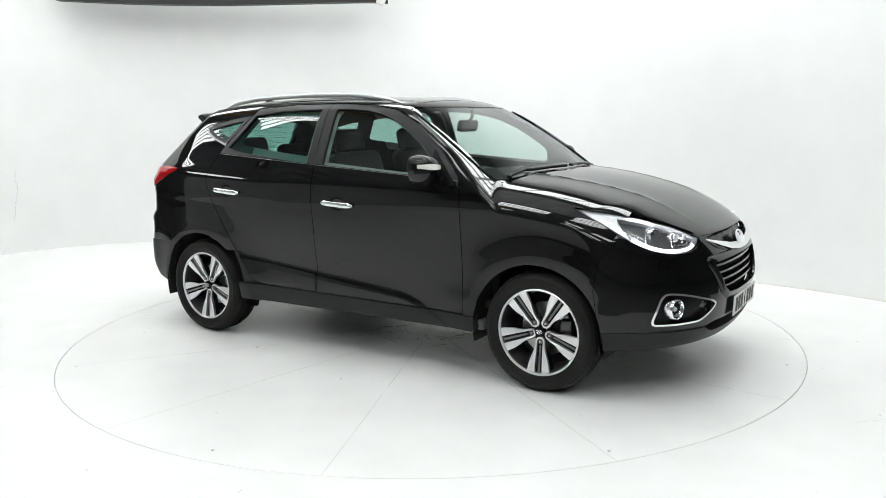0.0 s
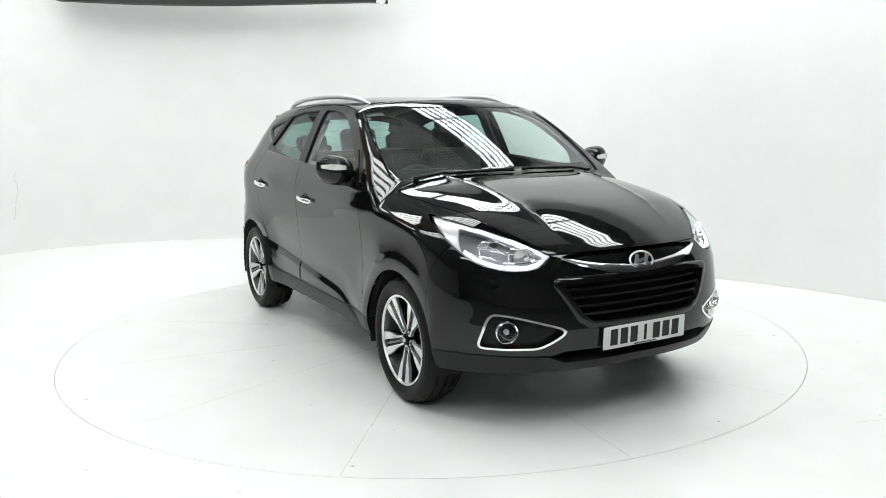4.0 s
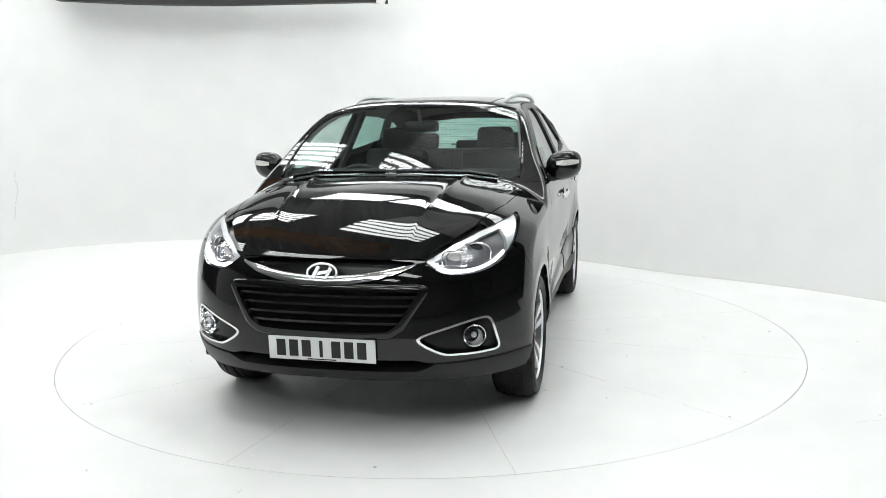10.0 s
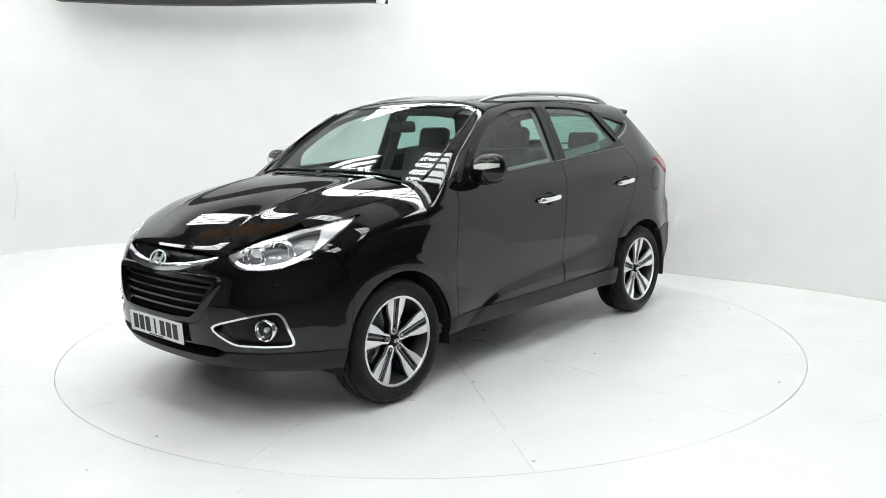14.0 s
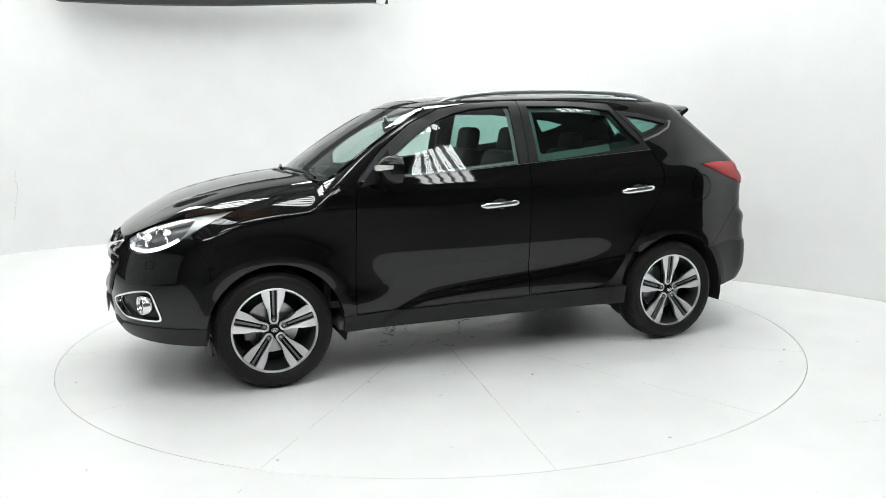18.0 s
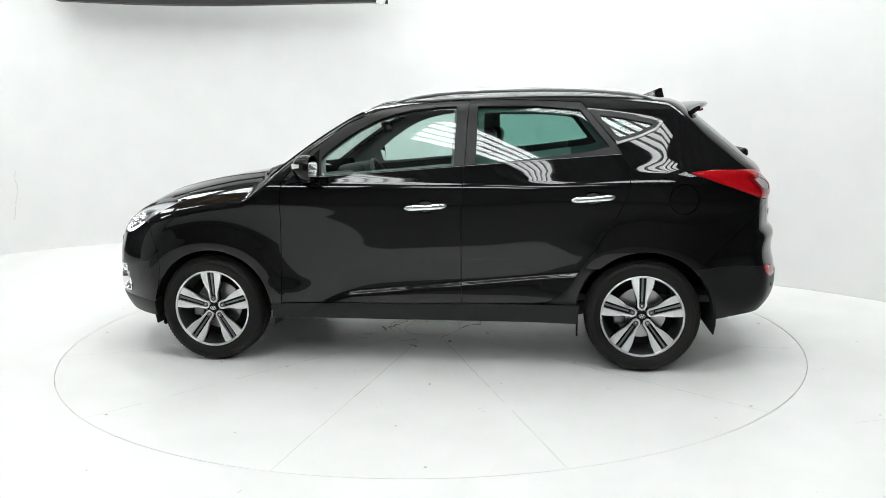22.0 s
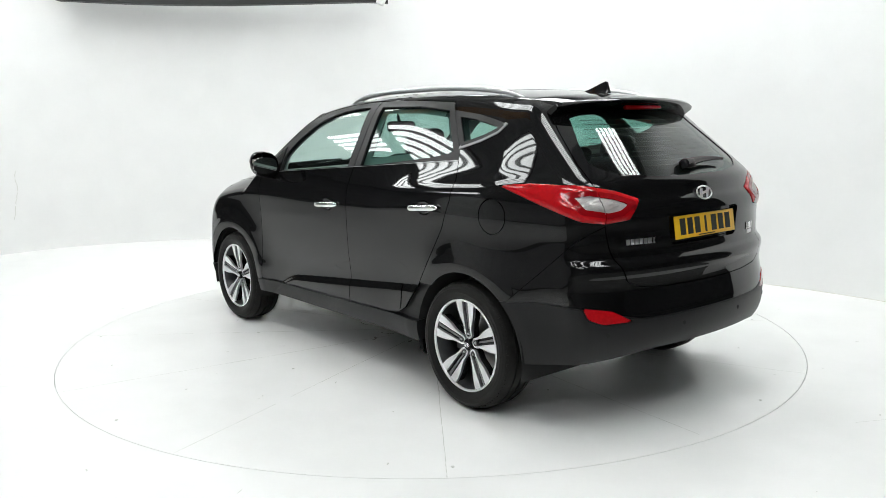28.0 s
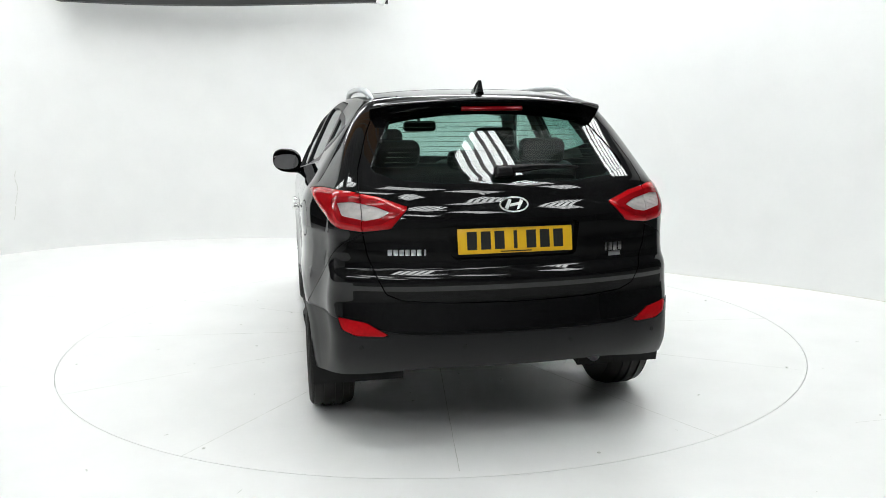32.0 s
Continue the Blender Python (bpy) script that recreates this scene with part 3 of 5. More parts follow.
SCREEN = abs_y(region([(1.105, -0.1), (1.105, 0), (1.09, 0.3), (1.05, 0.5), (1.0, 0.64), (0.965, 0.705), (0.94, 0.722), (0.90, 0.728), (0.70, 0.708), (0.50, 0.672), (0.345, 0.632), (0.325, 0.615), (0.33, 0.58), (0.375, 0.42), (0.405, 0.2), (0.415, 0), (0.415, -0.1)], (0, 1)))
BONNET = abs_y(region([(3, -0.1), (3, 0.43), (2.08, 0.43), (2.04, 0.46), (1.925, 0.555), (1.78, 0.640), (1.62, 0.690), (1.45, 0.735), (1.2, 0.762), (1.06, 0.750), (1.0, 0.715), (1.02, 0.655), (1.075, 0.52), (1.125, 0.3), (1.145, 0), (1.145, -0.1)], (0, 1)))
TAILGATE = abs_y(region([(-0.1, 1.75), (0.52, 1.75), (0.53, 1.56), (0.60, 1.42), (0.655, 1.27), (0.665, 1.20), (0.658, 1.0), (0.64, 0.90), (0.60, 0.80), (0.568, 0.735), (0.50, 0.708), (0.3, 0.695), (-0.1, 0.69)], (1, 2)))
REAR_GLASS = abs_y(region([(-0.1, 1.198), (0.30, 1.203), (0.50, 1.222), (0.585, 1.252), (0.60, 1.275), (0.56, 1.36), (0.50, 1.46), (0.46, 1.535), (-0.1, 1.545)], (1, 2)))
PLATE_BAY = abs_y(region([(-0.1, 1.035), (0.285, 1.035), (0.30, 1.02), (0.285, 0.895), (0.265, 0.88), (-0.1, 0.88)], (1, 2)))
FUEL = lambda P: 0.083 - np.hypot((P[:, 0] + 1.535) * 1.05, P[:, 2] - 1.02)
PAINT_LOW = lambda P: P[:, 2] - np.where(P[:, 0] < 0, 0.562 + 0.075 * step(0.45, 0.9, np.abs(P[:, 1])) - 0.02 * step(1.85, 1.6, -P[:, 0]), 0.385 + 0.02 * step(0.5, 0.42, np.abs(P[:, 1])))
REAR_SEAM = lambda P: P[:, 2] - (0.66 + 0.95 * (-1.68 - P[:, 0]))      # above the line from the arch to the tail lamp


HL_SPLIT = lambda P: 0.0 - (P[:, 2] - (0.815 + 0.32 * (2.05 - P[:, 0])))    # below the lamp's middle line


DOORS = {}


def build_car():
    car = new("car")
    tagged(car, "glossy black five-door compact SUV standing on the turntable", "car")
    FS = skin("front", (-1.56, 1.56), (0.24, 1.05), (0.013, 0.011))
    RS = skin("rear", (-1.53, 1.53), (0.26, 1.66), (0.013, 0.013))
    TS = skin("top", (-1.9, 2.2), (-0.86, 0.86), (0.0145, 0.0145))
    for sgn, side in ((1, "left"), (-1, "right")):
        S = skin("fan_" + side, (-2.0, 1.9), (-0.64, 1.10), (0.011, 0.0095))
        # front wing
        A = clip(clip(clip(S, WING), outside(DOOR_F, GAP)), outside(ARCH_F))
        A = clip(clip(A, outside(BONNET, GAP)), outside(HEADLAMP, GAP))
        A = clip(clip(A, outside(SCREEN, 0.006)), lambda P: np.minimum(SILL_TOP(P) - 0.001, np.minimum(P[:, 0] - 0.835, np.maximum(1.1285 - P[:, 2], P[:, 0] - 0.991))))
        wing = panel("front_wing", A, M_PAINT, car)
        # doors
        for nm, D, W in (("front_door", DOOR_F, WIN_F), ("rear_door", DOOR_R, WIN_R)):
            A = clip(clip(S, grow(D, -GAP)), outside(ARCH_R, 0.012))
            skin_d = clip(clip(clip(A, outside(BELT)), grow(SILL_TOP, -0.001)), outside(handle_hole(*HANDLE_ENDS[nm])))
            door = DOORS[side, nm] = panel(nm, skin_d, M_PAINT, car)
            fr = clip(clip(A, BELT), outside(W))
            panel("window_frame", fr, M_FRAME, door, "black window frame", 0.0, 0.02)
            panel("window_glass", clip(clip(A, BELT), grow(W, 0.004)), M_GLASS if nm == "front_door" else M_PRIVACY, door, "green tinted side window", -0.012, 0)
            foot = lambda P: np.minimum(np.minimum(0.470 - 0.098 * (P[:, 0] - 0.30) - P[:, 2], P[:, 0] + 0.80), grow(SILL_TOP, -0.012)(P))
            if nm == "rear_door":
                m = clip(clip(clip(S, grow(D, -0.012)), foot), outside(ARCH_R, 0.075))
                panel("door_moulding", m, M_PAINT, door, "black moulding along the foot of the door", 0.0035, 0.006)
            w = clip(clip(A, grow(BELT, 0.006)), outside(BELT, 0.004))
            panel("waist_strip", w, M_WAIST, door, "thin bright waist strip", 0.003, 0.006)
        # sill
        A = clip(clip(clip(S, outside(SILL_TOP, 0.003)), outside(ARCH_F)), outside(ARCH_R))
        A = clip(A, lambda P: np.minimum(np.minimum(1.30 - P[:, 0], P[:, 0] + 1.33), P[:, 2] - 0.285))
        panel("sill", A, M_PLASTIC, car, "matt black sill", 0.0, 0.06)
        # rear quarter, pillars and cant rail
        FP = skin("fan_" + side, (0.0, 1.0), (0.34, 1.10), (0.006, 0.0055))
        FP = clip(clip(FP, outside(DOOR_F, GAP)), lambda P: np.minimum(P[:, 0], np.minimum(0.99 - P[:, 0], P[:, 2] - 1.13)))
        FP = clip(clip(clip(FP, outside(SCREEN, 0.004)), lambda P: np.abs(P[:, 1]) - 0.535), outside(BONNET, GAP))
        A = clip(clip(clip(S, outside(DOOR_F, GAP)), outside(DOOR_R, GAP)), outside(ARCH_R))
        A = clip(clip(A, outside(WIN_Q)), lambda P: np.minimum(-P[:, 0], P[:, 0] + 1.62))
        A = clip(A, lambda P: np.where(P[:, 0] < -0.5, P[:, 2] - 0.60, P[:, 2] - 1.13))
        A = clip(clip(A, outside(SCREEN, 0.004)), lambda P: np.abs(P[:, 1]) - 0.535)
        A = clip(clip(clip(A, outside(BONNET, GAP)), outside(TAILLAMP, GAP)), outside(FUEL, 0.005) if sgn > 0 else lambda P: P[:, 0] + 9.0)
        A = clip(A, lambda P: np.where(P[:, 0] < -0.7, PAINT_LOW(P), 1.0))
        B = clip(clip(RS, lambda P: np.minimum(-1.62 - P[:, 0], P[:, 1] * sgn)), outside(TAILGATE, GAP))
        B = clip(clip(B, outside(TAILLAMP, GAP)), grow(REAR_SEAM, -0.001))
        quarter = panel("quarter_panel", join(A, B, FP), M_PAINT, car)
        panel("fuel_flap", clip(S, FUEL), M_PAINT, quarter) if sgn > 0 else None
        SQ = skin("fan_" + side, (-1.50, -0.96), (0.55, 0.98), (0.006, 0.006))
        qf = clip(clip(SQ, grow(WIN_Q, -0.001)), outside(grow(WIN_Q, -0.028)))
        panel("quarter_window_frame", qf, M_FRAME, quarter, "satin black frame", 0.002, 0.012)
        panel("quarter_window", clip(SQ, grow(WIN_Q, -0.026)), M_PRIVACY, quarter, "small tinted rear quarter window", -0.006, 0)
        w = clip(clip(SQ, grow(WIN_Q, 0.005)), outside(grow(WIN_Q, -0.007)))
        w = clip(w, lambda P: np.maximum(1.455 + 0.10 * (P[:, 0] + 1.42) - P[:, 2], -1.408 - P[:, 0]))
        panel("waist_strip", clip(w, lambda P: -1.16 - P[:, 0]), M_WAIST, quarter, "thin bright strip round the quarter window", 0.005, 0.008)
        # lamps
        lamp = panel("headlamp", clip(FS, one_side(grow(HEADLAMP, -0.002), sgn)), M_LENS, car, "clear wraparound headlamp", 0.001, 0.01)
        FD = skin("front", (0.3, 1.5) if sgn > 0 else (-1.5, -0.3), (0.76, 1.04), (0.012, 0.008), -0.045)
        bowl_in = one_side(grow(HEADLAMP, 0.03), sgn)
        panel("reflector_bowl", clip(FD, bowl_in), M_LAMPBOWL, lamp, "dark silvery lamp interior", 0, 0)
        FD = skin("front", (0.3, 1.5) if sgn > 0 else (-1.5, -0.3), (0.76, 1.04), (0.008, 0.0045), -0.012)
        FD = clip(FD, one_side(grow(HEADLAMP, -0.004), sgn))
        drl = clip(clip(clip(FD, grow(HEADLAMP, -0.007)), outside(grow(HEADLAMP, -0.018))), lambda P: np.minimum(np.minimum(0.895 - P[:, 2], HL_SPLIT(P)), P[:, 0] - 1.80))
        panel("daytime_running_light", drl, M_DRL, lamp, "glowing white light strip", 0, 0.012)
        bezel = clip(FD, lambda P: np.maximum(np.minimum(0.022 - HEADLAMP(P), -HL_SPLIT(P) - 0.004), 1.80 - 0.9 * (P[:, 2] - 0.85) - P[:, 0]))
        bezel = clip(bezel, lambda P: np.maximum(1.80 - P[:, 0], -HL_SPLIT(P)) - 0.003)
        panel("lamp_bezel", bezel, M_BEZEL, lamp, "satin silver bezel tapering to the lamp's tail", 0, 0.025)
        for nm, cx, cy, cz, r, mm in (("projector", 1.87, 0.655, 0.868, 0.042, M_CHROME), ("main_beam", 1.965, 0.575, 0.846, 0.038, M_CHROME)):
            aim = look((cx, cy * sgn, cz), (cx + 1, cy * sgn + 0.35 * sgn, cz - 0.02))
            bm = bmesh.new()
            lathe(bm, [(r * 0.1, 0.03), (r * 0.7, 0.015), (r, -0.012), (r * 1.12, -0.012), (r * 1.12, 0.03)], aim, 28)
            bowl = part(nm, bm, mm, lamp, "bright lamp bowl")
            bm = bmesh.new()
            bmesh.ops.create_uvsphere(bm, u_segments=20, v_segments=10, radius=r * 0.8, matrix=aim @ pose(0, 0, 0.012) @ Matrix.Diagonal((1, 1, 0.45, 1)))
            part("lens", bm, M_DARKLENS if nm == "projector" else M_CLEARLAMP, lamp)
        for cx, cy, cz, hw, hh in ((1.865, 0.662, 0.872, 0.062, 0.040), (1.968, 0.575, 0.850, 0.056, 0.034)):
            aim = look((cx + 0.012, (cy + 0.004) * sgn, cz), (cx + 1, cy * sgn + 0.45 * sgn, cz - 0.02))
            loop = [(hw * c, hh * d, 0.0) for c, d in ((-1, -0.7), (-0.75, -1), (0.75, -1), (1, -0.6), (1, 0.5), (0.7, 1), (-0.5, 0.85), (-1, 0.3))]
            bm = bmesh.new()
            tube(bm, [aim @ Vector(p) for p in smooth_path(loop, 4, True)], 0.0045, 8, closed=True)
            part("lamp_frame", bm, M_CHROME, lamp, "chrome frame round the lamp bowl")
        bm = bmesh.new()
        box(bm, (0.06, 0.05, 0.02), pose(1.90, sgn * 0.60, 0.825, 0, 15, -45 * sgn), 0.006)
        part("indicator", bm, M_AMBER, lamp, "amber indicator bulb")
        for nm, split, txt in (("tail_lamp", lambda P: np.abs(P[:, 1]) - 0.6595, "red wraparound tail lamp"), ("tailgate_lamp", lambda P: 0.6555 - np.abs(P[:, 1]), "red lamp on the tailgate")):
            L = clip(clip(RS, one_side(grow(TAILLAMP, -0.001), sgn)), split)
            tl = bulged(nm, clip(L, outside(TAIL_CLEAR, -0.004)), TAILLAMP, 0.009, 0.03, M_RED, car, txt, 0.014)
            panel("clear_section", clip(L, grow(TAIL_CLEAR, -0.006)), M_TAILCLEAR, tl, "clear ribbed lamp section", 0.005, 0.01)
            ribs = skin("rear", (0.3, 1.5) if sgn > 0 else (-1.5, -0.3), (0.98, 1.2), (0.006, 0.005))
            ribs = clip(clip(ribs, one_side(grow(TAIL_CLEAR, -0.016), sgn)), split)
            panel("lens_rib", clip(ribs, lambda P: 0.0025 - np.abs((P[:, 2] + 0.35 * (np.abs(P[:, 1]) - 0.62) + 0.5) % 0.017 - 0.0085)), M_TAILCLEAR, tl, "fine ribs behind the lens", 0.0065, 0.003)
            inner = clip(clip(skin("rear", (0.3, 1.5) if sgn > 0 else (-1.5, -0.3), (0.98, 1.2), (0.008, 0.006)), one_side(grow(TAIL_CLEAR, 0.014), sgn)), outside(TAIL_CLEAR, -0.010))
            panel("light_guide", clip(inner, split), M_REDDARK, tl, "darker red inner band", 0.0105, 0.004)
        panel("rear_reflector", clip(RS, one_side(grow(REFLECTOR, -0.002), sgn)), M_RED, car, "red bumper reflector", 0.003, 0.012)
        # fog lamp pocket
        fine = skin("front", (0.3, 1.2) if sgn > 0 else (-1.2, -0.3), (0.40, 0.60), (0.005, 0.0035))
        band = lambda P: np.minimum(FOG_OPEN(P) + 0.002, 0.0078 - FOG_OPEN(P))
        pod = panel("fog_lamp_surround", clip(fine, one_side(band, sgn)), M_CHROME, car, "chrome fog lamp surround", 0.004, 0.03)
        FD = skin("front", (0.2, 1.5) if sgn > 0 else (-1.5, -0.2), (0.39, 0.61), (0.02, 0.02), -0.035)
        panel("pocket", clip(FD, one_side(grow(FOG_OPEN, -0.005), sgn)), M_TRIM, pod, "black pocket", 0, 0)
        aim = look((2.0, 0.672 * sgn, 0.50), (3.0, 1.02 * sgn, 0.49))
        bm = bmesh.new()
        lathe(bm, [(0.046, -0.012), (0.050, -0.018), (0.055, -0.012), (0.055, 0.03)], aim, 32)
        part("fog_lamp", bm, M_CHROME, pod, "round fog lamp with chrome ring")
        bm = bmesh.new()
        lathe(bm, [(0.046, -0.010), (0.040, 0.008), (0.026, 0.022), (0.012, 0.028), (0.001, 0.029)], aim, 32)
        part("reflector", bm, M_CHROME, pod, "bright fog lamp bowl")
        bm = bmesh.new()
        lathe(bm, [(0.001, -0.004), (0.010, -0.003), (0.013, 0.004), (0.013, 0.026)], aim, 20)
        part("bulb_cap", bm, M_SATIN, pod, "silver bulb shield")
        bm = bmesh.new()
        lathe(bm, [(0.001, -0.024), (0.016, -0.0225), (0.032, -0.018), (0.046, -0.011)], aim, 32)
        part("fog_lens", bm, M_LENS, pod, "clear domed fog lamp glass")
        # headlamp washer cover
        wz = lambda P: 0.024 - np.maximum(np.abs(P[:, 2] - 0.728) * 1.15, np.abs(np.arctan2(np.abs(P[:, 1]), P[:, 0] - 1.0) * 0.95 - 0.615))
        w = clip(clip(FS, one_side(wz, sgn)), outside(grow(wz, -0.0035)))
        panel("washer_cover", w, M_TRIM, car, "headlamp washer cover", 0.001, 0.004)
    panel("bonnet", clip(clip(TS, grow(BONNET, -GAP)), lambda P: P[:, 2] - 0.858), M_PAINT, car)
    panel("windscreen", clip(TS, grow(SCREEN, -0.002)), M_SCREEN, car, "raked clear windscreen", -0.002, 0)
    A = clip(TS, lambda P: np.minimum(np.minimum(0.5 - P[:, 0], P[:, 0] + 1.66), 0.5352 - np.abs(P[:, 1])))
    A = clip(A, outside(SCREEN, 0.004))
    panes = [region([(x0, -0.47), (x0, 0.47), (x1, 0.47), (x1, -0.47)], (0, 1)) for x0, x1 in ((0.30, -0.38), (-0.395, -1.10))]
    roof = panel("roof", clip(clip(A, outside(panes[0])), outside(panes[1])), M_PAINT, car)
    for f in panes:
        panel("roof_glass", clip(A, grow(f, -0.006)), M_ROOFGLASS, roof, "black glass sunroof pane", 0.001, 0.01)
    A = clip(clip(clip(TS, lambda P: np.minimum(np.minimum(1.3 - P[:, 0], P[:, 0] - 0.8), 0.75 - np.abs(P[:, 1]))), outside(BONNET, 0.003)), outside(SCREEN, -0.01))
    panel("cowl", A, M_PLASTIC, car, "black plastic scuttle panel", -0.006, 0.01)
    # nose
    A = clip(clip(clip(FS, outside(WING, GAP)), outside(ARCH_F)), outside(HEADLAMP, GAP))
    A = clip(clip(clip(A, outside(GRILLE_TOP)), outside(CHROME_BAR)), outside(GRILLE_LOW))
    A = clip(clip(A, outside(FOG_OPEN)), lambda P: np.minimum(P[:, 0] - 1.2, np.where(BONNET(P) > 0, 0.855, 0.872) - P[:, 2]))
    bumper = panel("front_bumper", clip(A, grow(PAINT_LOW, -0.002)), M_PAINT, car, "", 0.0, 0.02)
    lip = clip(clip(A, outside(PAINT_LOW, 0.001)), lambda P: P[:, 2] - 0.288 - 0.014 * step(0.80, 0.40, np.abs(P[:, 1])))
    lip = clip(lip, lambda P: 0.390 - 0.040 * step(0.54, 0.42, np.abs(P[:, 1])) - P[:, 2])
    panel("front_lip", lip, M_PLASTIC, car, "matt black lower bumper lip", 0.006, 0.08)
    grille = panel("grille", clip(clip(skin("front", (-0.6, 0.6), (0.5, 0.88), (0.02, 0.01), -0.05), lambda P: np.maximum(grow(GRILLE_TOP, 0.01)(P), grow(GRILLE_LOW, 0.02)(P))), lambda P: P[:, 0] - 1.2), M_INNER, car, "black radiator grille", 0, 0)
    G = skin("front", (-0.45, 0.45), (0.52, 0.74), (0.012, 0.0055), -0.012)
    for z in (0.575, 0.615, 0.655, 0.695):
        panel("slat", clip(clip(G, grow(GRILLE_LOW, 0.004)), lambda P, z=z: 0.0055 - np.abs(P[:, 2] - z)), M_SLAT, grille, "gloss black grille slat", 0, 0.03)
    ring = clip(clip(skin("front", (-0.62, 0.62), (0.49, 0.76), (0.008, 0.006)), grow(GRILLE_LOW, 0.030)), outside(grow(GRILLE_LOW, -0.008)))
    bevel = lambda P: np.clip(1.08 - np.abs(GRILLE_LOW(P) - 0.004) / 0.031, 0, 1)
    bulged("grille_frame", ring, bevel, 0.013, 1.0, M_PAINT, grille, "gloss black bevelled grille surround", 0.03, 0.001)
    lean = lambda P: np.clip((0.789 + 0.30 * P[:, 1] ** 2 - P[:, 2]) / 0.030, 0, 1) * (1 - 0.9 * step(0.24, 0.42, np.abs(P[:, 1])))
    bulged("chrome_bar", clip(skin("front", (-0.5, 0.5), (0.725, 0.86), (0.008, 0.0028)), grow(CHROME_BAR, 0.001)), lean, 0.024, 1.0, M_CHROME, grille, "curved chrome grille bar", 0.03)
    G = skin("front", (-0.45, 0.45), (0.77, 0.86), (0.01, 0.006), -0.028)
    mesh_holes = lambda P: 0.0035 - np.minimum(np.abs((P[:, 1] / 0.02 + P[:, 2] / 0.014) % 1 - 0.5), np.abs((P[:, 1] / 0.02 - P[:, 2] / 0.014) % 1 - 0.5)) * 0.012
    panel("grille_mesh", clip(clip(G, grow(GRILLE_TOP, 0.006)), mesh_holes), M_TRIM, grille, "black mesh", 0, 0.004)
    # tail
    A = clip(clip(RS, lambda P: -1.55 - P[:, 0]), outside(TAILLAMP, GAP))
    T = clip(A, grow(TAILGATE, -GAP))
    T = clip(T, lambda P: 1.60 - P[:, 2])
    gate = panel("tailgate", clip(clip(T, outside(REAR_GLASS)), outside(PLATE_BAY)), M_PAINT, car, "", 0, 0.03)
    panel("rear_window", clip(T, grow(REAR_GLASS, 0.003)), M_PRIVACY, gate, "tinted heated rear window", -0.004, 0)
    for k in range(12):
        z = 1.255 + 0.022 * k
        L = clip(clip(skin("rear", (-0.62, 0.62), (z - 0.003, z + 0.003), (0.02, 0.0006)), grow(REAR_GLASS, -0.05)), lambda P: 0.0011 - np.abs(P[:, 2] - z))
        panel("heater_line", L, M_HEATER, gate, "fine brown heater line", -0.006, 0)
    R2 = skin("rear", (-0.4, 0.4), (0.86, 1.06), (0.012, 0.012), -0.020)
    panel("plate_bay", clip(R2, grow(PLATE_BAY, 0.006)), M_PAINT, gate, "recess for the number plate", 0, 0)
    A = clip(clip(RS, outside(ARCH_R)), lambda P: -1.45 - P[:, 0])
    B = clip(clip(clip(A, outside(TAILGATE, GAP)), outside(TAILLAMP, GAP)), outside(REAR_SEAM, 0.003))
    B = clip(clip(clip(B, grow(PAINT_LOW, -0.001)), outside(REFLECTOR, 0.001)), lambda P: -1.62 - P[:, 0])
    panel("rear_bumper", B, M_PAINT, car, "", 0, 0.02)
    B = clip(clip(A, outside(PAINT_LOW, 0.001)), outside(REFLECTOR, 0.001))
    B = clip(B, lambda P: P[:, 2] - 0.408 + 0.055 * step(0.35, 0.85, np.abs(P[:, 1])) + 0.03 * step(1.98, 1.65, -P[:, 0]))
    panel("bumper_cladding", B, M_PLASTIC, car, "matt black lower rear bumper", 0.004, 0.045)
    # dark shell inside the skin, open at the windows
    for side in ("left", "right"):
        S = skin(side, (-1.72, 0.86), (0.30, 1.60), (0.018, 0.018), -0.035)
        for W, inset in ((WIN_F, 0.018), (WIN_R, 0.040), (WIN_Q, 0.040)):
            S = clip(S, outside(grow(W, -inset)))
        S = clip(clip(S, outside(grow(ARCH_R, 0.02))), lambda P: np.abs(P[:, 1]) - 0.5)
        S = clip(S, outside(SCREEN, -0.01))
        panel("door_lining", clip(S, lambda P: 1.19 - 0.07 * P[:, 0] - P[:, 2]), M_CABIN, car, "charcoal inner trim", 0, 0)
        panel("pillar_lining", clip(S, lambda P: np.minimum(P[:, 2] - 1.192 + 0.07 * P[:, 0], P[:, 0] + 0.9)), M_HEADLINER, car, "pale grey pillar lining", 0, 0)
        panel("rear_pillar_lining", clip(S, lambda P: np.minimum(P[:, 2] - 1.192 + 0.07 * P[:, 0], -0.902 - P[:, 0])), M_CABIN, car, "charcoal rear pillar lining", 0, 0)
        S = skin(side, (0.8, 1.75), (0.3, 1.2), (0.04, 0.04), -0.05)
        panel("inner_wing", clip(S, outside(grow(ARCH_F, 0.01))), M_INNER, car, "dark inner wing", 0, 0)
    S = skin("top", (-1.62, 0.25), (-0.56, 0.56), (0.05, 0.05), -0.03)
    panel("headliner", clip(S, outside(SCREEN, -0.005)), M_HEADLINER, car, "grey headliner", 0, 0)
    S = skin("top", (0.95, 2.1), (-0.8, 0.8), (0.05, 0.05), -0.045)
    panel("bonnet_lining", S, M_INNER, car, "dark bonnet underside", 0, 0)
    S = skin("front", (-1.4, 1.4), (0.33, 0.95), (0.05, 0.05), -0.075)
    panel("bumper_core", clip(S, lambda P: np.minimum(P[:, 0] - 1.72, 1.0)), M_INNER, car, "dark bumper core", 0, 0)
    S = skin("rear", (-1.4, 1.4), (0.45, 1.5), (0.05, 0.05), -0.055)
    S = clip(clip(S, outside(grow(REAR_GLASS, 0.004))), lambda P: -1.70 - P[:, 0])
